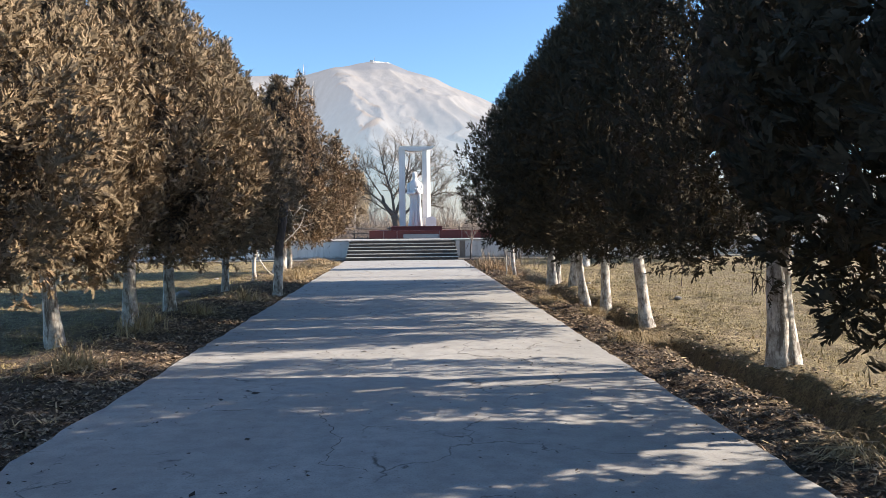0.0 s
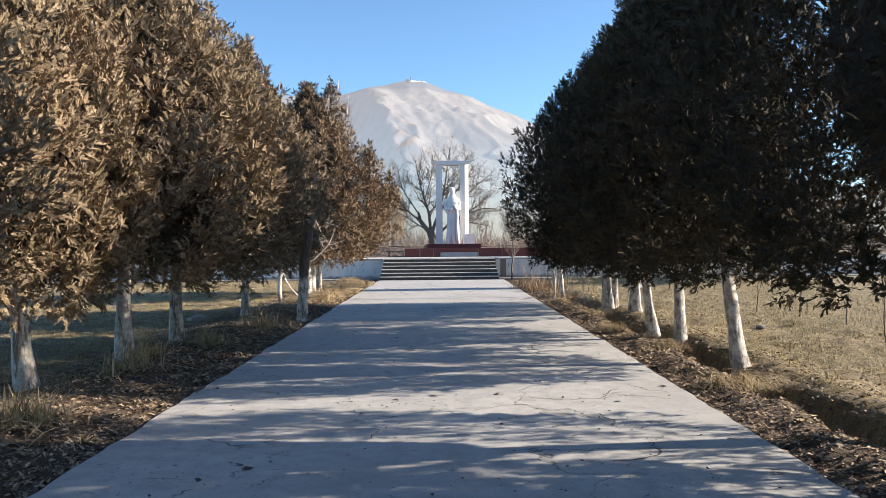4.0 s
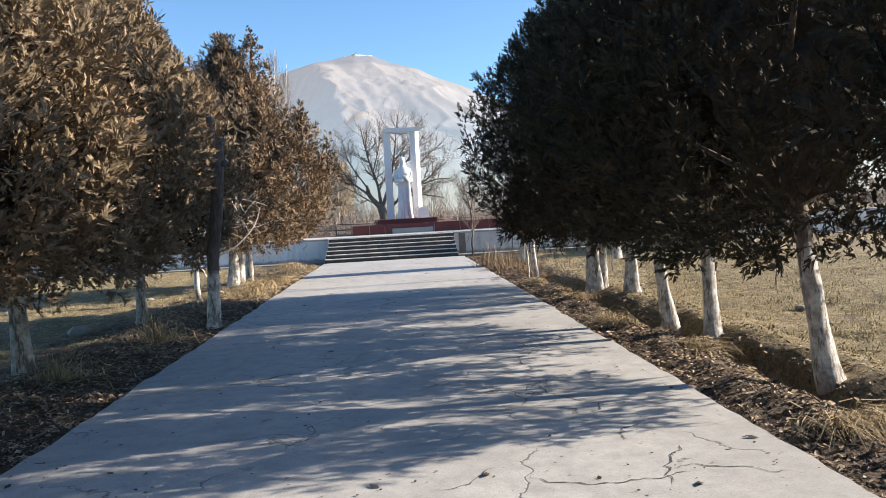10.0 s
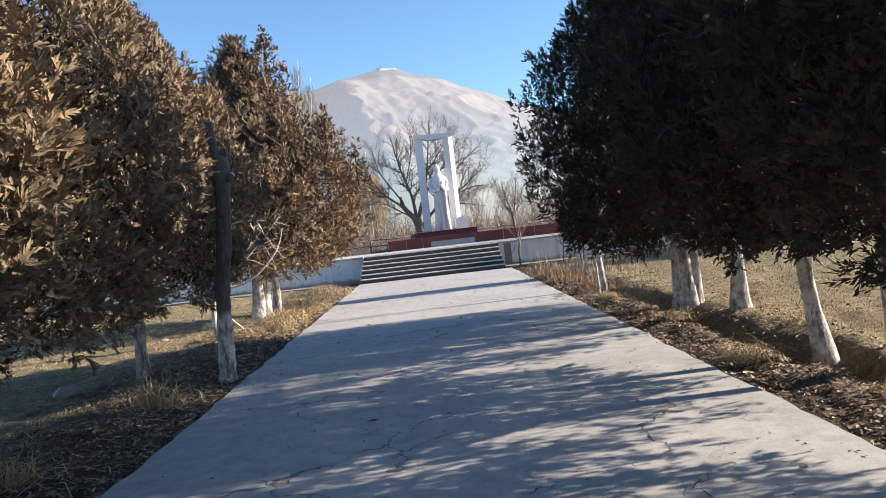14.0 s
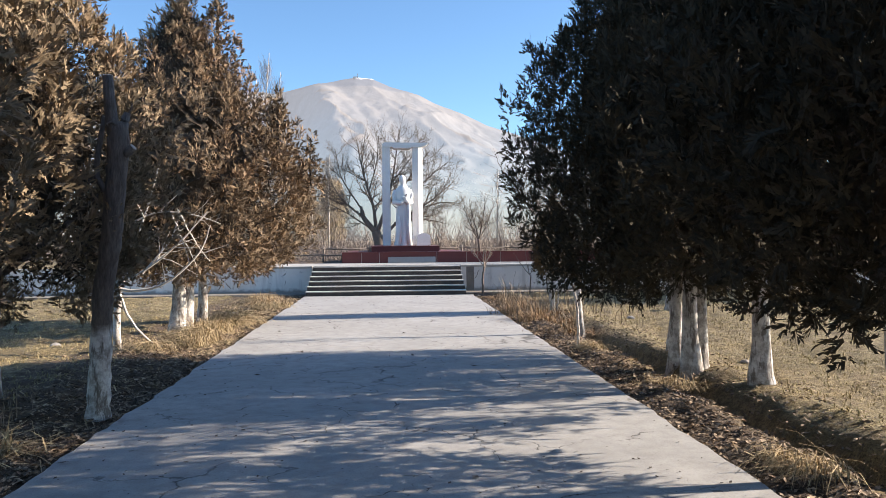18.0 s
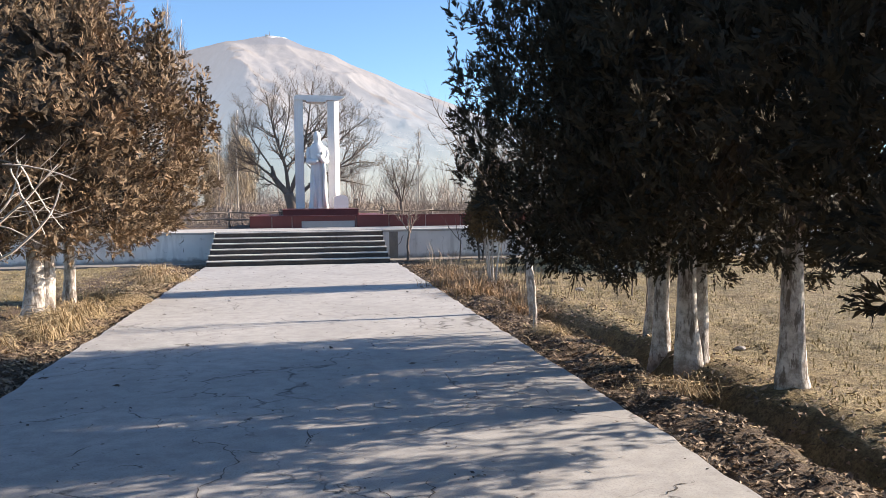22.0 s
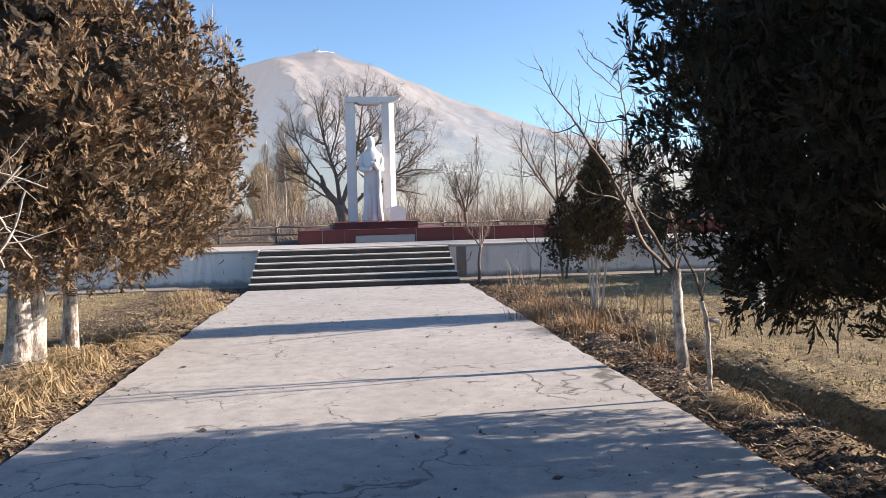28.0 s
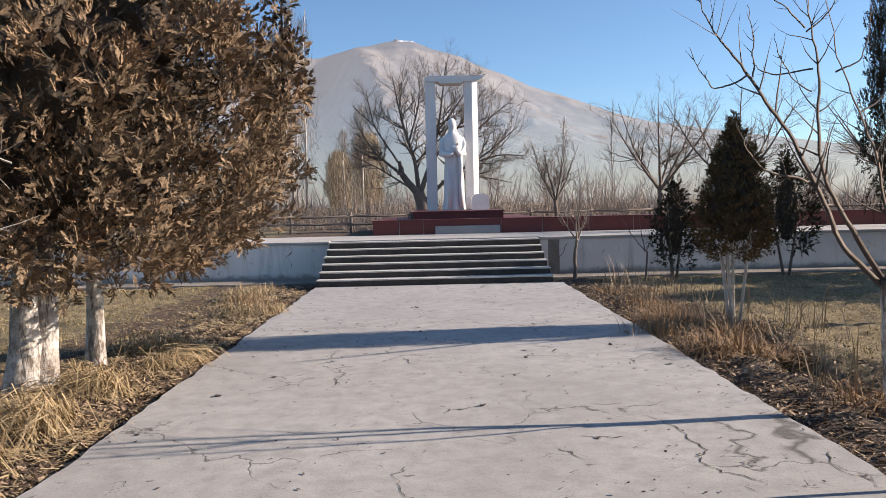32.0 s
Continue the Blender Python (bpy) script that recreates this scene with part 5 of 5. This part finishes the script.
def willow(x, y, h, wide, seed):
    r = np.random.default_rng(seed)
    base = thing("bare_willow", pose(x, y, 0.75), "leafless willow with a dense ochre crown of fine twigs", "tree")
    part("trunk", mesh_of("trunk", *tube([(0, 0, -0.2), (0.05, 0, h * 0.2), (0, 0, h * 0.45)], [0.2, 0.16, 0.1], 8), True), M_TWIG, base)
    out = []
    for k in range(16):
        a = r.uniform(0, 6.28)
        p, rd = limb(r, (0, 0, h * r.uniform(0.18, 0.4)), (math.cos(a) * 0.6, math.sin(a) * 0.6, 1), h * r.uniform(0.4, 0.62), 0.045, 0.12, 0.1, 6)
        branching(r, p, rd, 1, 0.4, 7, out, 0.12, 0.15, 4, 0.5)
    part("branch", mesh_of("branch", *join(out)), M_SHRUB, base)
    n = 5200
    q = r.uniform(0.18, 1.0, n)
    a, w = r.uniform(0, 6.28, n), np.sqrt(r.uniform(0, 1, n)) * wide * np.sqrt(np.clip(np.sin(q * 3.0), 0.02, 1)) * (1 + 0.15 * np.sin(q * 17 + seed))
    part("twig_crown", mesh_of("twig_crown", *slivers(np.stack([np.cos(a) * w, np.sin(a) * w, h * q * 0.9], 1), r, h * 0.09, 0.009, 0.3)), M_OCHRE, base)


willow(-3.75, 29, 5.3, 1.05, 331)
willow(-5.6, 31, 4.4, 0.9, 333)
willow(-10.5, 29, 4.6, 1.2, 335)

# thicket of dry suckers and brush behind the fence
r = np.random.default_rng(18)
n = 100000
x, y = r.uniform(-34, 44, n), 10.5 + 24 * r.uniform(0, 1, n) ** 0.8
keep = rough_noise(x, y, 0.55) + 0.6 * rough_noise(x + 9, y, 1.6) + r.normal(0, 0.5, n) > -0.2
x, y = x[keep], y[keep]
tall = 0.3 + 0.75 * (y - 10) / 24 + 0.35 * rough_noise(x, y, 0.37)
z = 0.76 + np.clip(tall, 0.1, 3) * r.uniform(0, 1, len(x)) ** 1.5
tagged(part("brush", mesh_of("brush", *slivers(np.c_[x, y, z], r, 0.5, 0.009, 0.75)), M_SHRUB), "dense leafless brown brush behind the fence", "brush", kind="stuff")

# hazy woods farther off
out = []
r = np.random.default_rng(19)
for k in range(620):
    x, y = r.uniform(-60, 75), r.uniform(34, 70)
    h = r.uniform(1.8, 4.6)
    p, rd = limb(r, (x, y, 0.5), (r.normal(0, 0.25), 0, 1), h, 0.035, 0.2, 0.05, 5)
    branching(r, p, rd, 1, 0.55, 15, out, 0.12, 0.25, 4, 0.8)
woods = part("distant_woods", mesh_of("distant_woods", *join(out)), rough_surface("far_twigs", (0.25, 0.205, 0.175), (0.38, 0.315, 0.27), 0.1, 3, 1.0))
tagged(woods, "hazy belt of leafless trees in the distance", "woods", kind="stuff")

# ---------------- mountain ----------------
mx, my = np.linspace(-1700, 2000, 520), np.linspace(900, 2510, 150)
MX, MY = np.meshgrid(mx, my)
ridge = np.interp(MX[0], [-2600, -1500, -900, -560, -480, -390, -354, -276, -235, -155, -101, -49, 24, 99, 155, 239, 315, 399, 486, 576, 700, 885, 1300, 2600],
                  [300, 380, 440, 470, 478, 488, 490, 488, 494, 514, 525, 519, 490, 467, 440, 407, 371, 346, 317, 284, 252, 225, 170, 90])
rise = np.clip((MY - 950) / 1550, 0, 1)


def lattice(x, y, seed):
    """Smooth value noise between -1 and 1."""
    tab = np.random.default_rng(seed).uniform(-1, 1, (256, 256))
    i, j = np.floor(x).astype(int), np.floor(y).astype(int)
    u, v = x - i, y - j
    u, v = u * u * (3 - 2 * u), v * v * (3 - 2 * v)
    g = lambda a, b: tab[a % 256, b % 256]
    return (g(i, j) * (1 - u) + g(i + 1, j) * u) * (1 - v) + (g(i, j + 1) * (1 - u) + g(i + 1, j + 1) * u) * v


H = ridge[None, :] * rise ** 1.25
gul = np.zeros_like(H)
for k, (wx, wy, am) in enumerate(((420, 1500, 46), (190, 1200, 40), (95, 900, 25), (46, 620, 12), (24, 320, 5))):
    bend = MX + (MY - 2500) * 0.22 + wx * 0.55 * lattice(MX / wx + 3, MY / wx + 9, 90 + k)
    gul += am * (1 - 2.2 * np.abs(lattice(bend / wx + 40, MY / wy + 7, 70 + k)))
face = np.clip(rise * (1.02 - rise) * 4, 0, 1)
H = H + gul * face * np.clip(H / 120, 0, 1) * 0.62 * (ridge[None, :] / 520) ** 2
vale = MX + 270 + (MY - 2000) * 0.18
H = H + (42 * np.exp(-(((vale - 110) / 60) ** 2)) - 100 * np.exp(-((np.abs(vale) / 65) ** 1.5))) * np.clip(face * 2.2, 0, 1)
H[0] = -20
idm = np.arange(H.size).reshape(H.shape)
qm = np.stack([idm[:-1, :-1], idm[:-1, 1:], idm[1:, 1:], idm[1:, :-1]], -1).reshape(-1, 4)
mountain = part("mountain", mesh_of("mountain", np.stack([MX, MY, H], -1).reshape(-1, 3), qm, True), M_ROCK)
tagged(mountain, "bare pale brown mountain with traces of snow, haze put into its surface", "mountain", kind="structure")

# ---------------- dry grass, straw, litter ----------------
def blades(centres, r, ln, width, lean=0.5, droop=0.3):
    n = len(centres)
    a = r.uniform(0, 6.28, n)
    out = np.stack([np.cos(a), np.sin(a), 0 * a], 1)
    side = np.stack([-np.sin(a), np.cos(a), 0 * a], 1) * (width * r.uniform(0.6, 1.3, n))[:, None]
    L = (ln * r.uniform(0.45, 1.25, n))[:, None]
    le = (lean * r.uniform(0.1, 1.4, n))[:, None]
    mid = centres + out * L * le * 0.45 + np.array([0, 0, 1]) * L * np.clip(0.62 - 0.32 * le, 0.1, 0.6)
    tip = centres + out * L * (le + droop * r.uniform(0, 1, n)[:, None]) + np.array([0, 0, 1]) * L * np.clip(1.05 - le * 0.8, 0.04, 1)
    v = np.stack([centres - side, centres + side, mid + side * 0.7, tip, mid - side * 0.7], 1).reshape(-1, 3)
    b = np.arange(n) * 5
    return v, np.stack([b, b + 1, b + 2, b + 4], 1).tolist() + np.stack([b + 2, b + 3, b + 4], 1).tolist()


def clump_mesh(seed, n, spread, ln, lean, sway=0.5):
    """A tussock: dry blades that rise from one crown and mostly fall over to the sides."""
    r = np.random.default_rng(seed)
    c = np.c_[r.normal(0, spread, (n, 2)) * [1, 1.35], np.full(n, -0.02)]
    v, f = blades(c, r, ln, 0.006, lean, sway)
    k = n // 8
    v2, f2 = blades(np.c_[r.normal(0, spread * 0.7, (k, 2)), np.full(k, -0.02)], r, ln * 1.15, 0.0035, 0.35, 0.2)
    return mesh_of("blades", *join([(v, f), (v2, f2)]))


def bundle_mesh(seed, n, spread, ln):
    """Coarse straw combed over to one side, arching down to the ground."""
    r = np.random.default_rng(seed)
    c = np.c_[r.normal(0, spread, (n, 2)) * [0.7, 1.5], np.full(n, -0.02)]
    a = r.normal(0.3, 0.85, n)
    out = np.stack([np.cos(a), np.sin(a), 0 * a], 1)
    side = np.stack([-np.sin(a), np.cos(a), r.normal(0, 0.3, n)], 1) * (0.0036 * r.uniform(0.5, 1.4, n))[:, None]
    L = (ln * r.uniform(0.45, 1.25, n))[:, None]
    up = np.array([0, 0, 1]) * r.uniform(0.18, 0.5, n)[:, None]
    rows = [c, c + L * (out * 0.25 + up), c + L * (out * 0.65 + up * 0.95), c + L * (out * 1.05 + up * r.uniform(0.0, 0.5, n)[:, None])]
    v = np.stack([q + s * w for q, w in zip(rows, (1, 1, 0.8, 0.3)) for s in (-side, side)], 1).reshape(-1, 3)
    b = np.arange(n)[:, None] * 8
    f = np.concatenate([b + np.array([k, k + 1, k + 3, k + 2]) for k in (0, 2, 4)])
    return mesh_of("blades", v, f)


CLUMPS = [clump_mesh(61, 260, 0.1, 0.33, 1.2), bundle_mesh(63, 270, 0.14, 0.36), clump_mesh(65, 240, 0.11, 0.36, 1.1), clump_mesh(69, 13, 0.2, 0.6, 0.4, 0.25), clump_mesh(77, 240, 0.15, 0.34, 1.0), bundle_mesh(79, 420, 0.13, 0.42)]
for me, mat_ in zip(CLUMPS, (M_STRAW, M_STRAW, M_STRAW, M_REED, M_RUSSET, M_STRAW)):
    me.materials.append(mat_)
r = np.random.default_rng(27)
weeds = [(3.0 + 1.4 * r.uniform(0, 1), -8.8 + 8.2 * r.uniform(0, 1), 3) for k in range(15)] + [(3.0 + 0.8 * r.uniform(0, 1), -8.0 + 6.5 * r.uniform(0, 1), 4) for k in range(10)]
clump_plan = weeds + [(-3.37, -6.44, 5), (-3.28, -8.4, 5), (-3.56, -1.53, 5), (-3.55, -3.08, 5), (-3.16, -9.66, 5), (-3.3, -11.6, 5), (-3.2, -10.6, 5), (-3.5, -24.9, 0), (-4.0, -20.85, 0), (-3.4, -22.75, 2), (-3.25, -20.15, 1), (-3.55, -15.9, 0), 
              (-3.15, -3.35, 0), (-3.6, -0.5, 1), (-3.9, -17.4, 0), 
              (3.1, -28.35, 1), (3.1, -23.2, 0), (3.12, -20.5, 1), (3.02, -18.2, 1), (3.08, -14.95, 0), (3.1, -11.95, 0), (3.35, -8.95, 0),
              (3.15, -5.5, 4), (3.4, -3.15, 4), (3.3, -6.8, 4), (3.45, -5.2, 4), (3.6, -4.1, 4), (3.2, -7.6, 4), (3.8, -6.3, 4), (3.0, -3.7, 3), (3.3, -6.0, 3), (3.5, -5.0, 3), (3.2, -4.3, 3), (3.55, -2.4, 3), (3.9, -7.2, 3), (3.6, -8.6, 3), (4.2, -4.2, 3), (3.15, -2.0, 3), (3.9, -1.6, 3), (4.4, -6.6, 3), (4.1, -8.9, 3),
              (4.3, -2.6, 4), (3.25, -9.6, 4), ]
# the large tussocks, each with its size
big_plan = [(-3.65, -22.18, 0, 1.35), (-3.49, -19.75, 0, 1.3), (-3.58, -16.14, 3, 1), (3.1, -23.18, 5, 0.85), (3.21, -20.19, 5, 0.7), (-3.25, -17.16, 0, 1.5), (3.17, -14.82, 1, 0.8), (2.98, -18.04, 5, 0.8), (-3.03, -3.41, 5, 1.2), (-3.62, -11.32, 1, 1.2), (-3.05, -7.45, 5, 1.1), (-3.3, -6.66, 5, 1.25), (-3.29, -8.37, 5, 1.25), (-3.2, -2.79, 4, 1.4), (2.71, -6.3, 4, 1.1), (2.94, -7.56, 4, 1.2), (3.21, -9.51, 3, 1), (3.08, -11.87, 5, 0.7), (-3.17, -9.7, 5, 1.3)]
r = np.random.default_rng(29)
apart = [c for c in clump_plan if c[2] in (3, 4) or all(math.hypot(c[0] - b[0], c[1] - b[1]) > 0.75 for b in big_plan)]
for x, y, k, *big in apart + big_plan:
    ob = new("straw_clump", CLUMPS[k])
    s = big[0] if big else r.uniform(0.85, 1.25) * (0.85 if x > 0 and k < 3 else 1.35 if k in (0, 2) else 1)
    ob.matrix_basis = Matrix.Translation((x, y, float(ground_z(x, y)))) @ Matrix.Rotation(r.uniform(0, 6.28), 4, "Z") @ Matrix.Diagonal((s, s, s * r.uniform(0.8, 1.1) * (0.8 if big and k == 0 else 1.0 if k in (1, 3, 5) or big else 0.75 if x < 0 else 0.55), 1))
    tagged(ob, "thin dry weed stems in the bed" if k == 3 else "russet brown dry grass tussock in the bed" if k == 4 else "flattened clump of dry yellow straw in the bed", "grass", "straw clumps along the path", "stuff")

# short turf
r = np.random.default_rng(31)
m = 7000
cx = np.where(r.uniform(0, 1, m) < 0.55, r.uniform(4.1, 11.5, m), r.uniform(-11.5, -3.7, m))
cy = r.uniform(-31, 0.9, m)
k = np.repeat(np.arange(m), r.integers(8, 46, m))
x, y = cx[k] + r.normal(0, 0.11, len(k)), cy[k] + r.normal(0, 0.13, len(k))
v, f = blades(np.c_[x, y, ground_z(x, y) - 0.01], r, 0.075, 0.006, 1.7)
tagged(part("turf", mesh_of("turf", v, f), M_TURF), "short dry winter grass", "grass", kind="stuff")
# loose stalks lying on the beds, thickest on the left near the stair
def lying(x, y, r, ln, width):
    n = len(x)
    a, L = r.uniform(0, 6.28, n), ln * r.uniform(0.4, 1.3, n)
    w = width * r.uniform(0.6, 1.4, n)
    e = np.stack([np.cos(a), np.sin(a)], 1) * L[:, None]
    s2 = np.stack([-np.sin(a), np.cos(a)], 1) * w[:, None]
    p = np.stack([x, y], 1)
    lift = r.uniform(0.004, 0.05, (n, 2))
    rows = []
    for q, sg, k in ((-0.5, -1, 0), (-0.5, 1, 0), (0.5, 1, 1), (0.5, -1, 1)):
        xy = p + e * q + s2 * sg
        rows.append(np.c_[xy, ground_z(xy[:, 0], xy[:, 1]) + lift[:, k]])
    return np.stack(rows, 1).reshape(-1, 3), np.arange(n * 4).reshape(-1, 4)


n = 17000
pick = r.uniform(0, 1, n)
x = np.where(pick < 0.76, -2.62 - np.abs(r.normal(0, 0.75, n)), np.where(pick < 0.82, 2.62 + np.abs(r.normal(0, 0.4, n)), -2.7 - np.abs(r.normal(0, 0.6, n))))
y = np.where(pick < 0.76, -0.4 - 11.5 * r.uniform(0, 1, n) ** 0.9, r.uniform(-31, 0.5, n))
keep = rough_noise(x, y, 1.6) + r.normal(0, 0.4, n) > 0.4
x, y = x[keep], y[keep]
v, f = lying(x, y, r, 0.12, 0.0055)
tagged(part("strewn_straw", mesh_of("strewn_straw", v, f), M_STRAW), "loose straw lying on the beds", "straw", kind="stuff")
# dead leaves
n = 70000
x = np.where(r.uniform(0, 1, n) < 0.5, -2.53 - np.abs(r.normal(0, 0.75, n)), 2.53 + np.abs(r.normal(0, 0.85, n)))
y = r.uniform(-33, 0.6, n)
c = np.c_[x, y, ground_z(x, y) + 0.008]
a, s = r.uniform(0, 6.28, n), r.uniform(0.012, 0.038, n)
e1 = np.stack([np.cos(a), np.sin(a), r.normal(0, 0.35, n)], 1) * s[:, None]
e2 = np.stack([-np.sin(a), np.cos(a), r.normal(0, 0.35, n)], 1) * s[:, None] * 0.4
v = np.stack([c - e1, c + e2, c + e1, c - e2], 1).reshape(-1, 3)
v[1::4, 2] += 0.008
tagged(part("leaf_litter", mesh_of("leaf_litter", v, np.arange(len(v)).reshape(-1, 4)), M_LITTER), "dead leaves and bark crumbs on the beds", "leaf litter", kind="stuff")
# crumbs on the concrete
n = 5200
x, y = r.uniform(-2.45, 2.45, n), r.uniform(-33, -0.2, n)
keep = rough_noise(x + 4, y, 1.3) + 0.5 * np.abs(x) / 2.45 + r.normal(0, 0.5, n) > 0.45
x, y = x[keep], y[keep]
n = len(x)
c = np.c_[x, y, np.full(n, 0.007)]
a, s = r.uniform(0, 6.28, n), r.uniform(0.006, 0.02, n) * (1 + 1.5 * (r.uniform(0, 1, n) > 0.93))
e1 = np.stack([np.cos(a), np.sin(a), r.normal(0, 0.2, n)], 1) * s[:, None]
e2 = np.stack([-np.sin(a), np.cos(a), r.normal(0, 0.2, n)], 1) * s[:, None] * 0.6
v = np.stack([c - e1, c + e2, c + e1, c - e2], 1).reshape(-1, 3)
v[:, 2] = np.maximum(v[:, 2], 0.004)
tagged(part("leaf_crumbs", mesh_of("leaf_crumbs", v, np.arange(len(v)).reshape(-1, 4)), M_CRUMB), "small dead leaves scattered on the path", "leaf litter", kind="stuff")

# loose stones in the field
def stone(x, y, size, seed):
    bm = bmesh.new()
    bmesh.ops.create_icosphere(bm, subdivisions=2, radius=size)
    for v in bm.verts:
        n = noise.noise_vector(v.co * (1.6 / size) + Vector((seed, 0, 0)))
        v.co = Vector((v.co.x * 1.3, v.co.y, v.co.z * 0.65)) + n * size * 0.25
    ob = part("stone", bm, M_STONE)
    ob.matrix_basis = pose(x, y, float(ground_z(x, y)) + size * 0.25, 0, 0, seed * 40)
    tagged(ob, "rough grey field stone lying in dry grass", "stone", "stones in the field")


for k, (x, y, size) in enumerate(((-4.9, -15.6, 0.14), (-5.15, -15.2, 0.1), (5.6, -17.8, 0.07), (6.4, -20.6, 0.08), (4.9, -13.0, 0.06), (-5.4, -10.4, 0.07), (5.2, -6.9, 0.08))):
    stone(x, y, size, k + 1)

# small station on the summit
station = thing("summit_station", pose(-105, 2494, 519), "tiny station building and mast on the mountain top", "building")
part("hut", box(-6, 6, -4, 4, -4, 6, 0.3), M_WALL, station)
part("mast", mesh_of("mast", *tube([(8, 0, -4), (8, 0, 16)], [0.9, 0.6], 6)), M_WOOD, station)
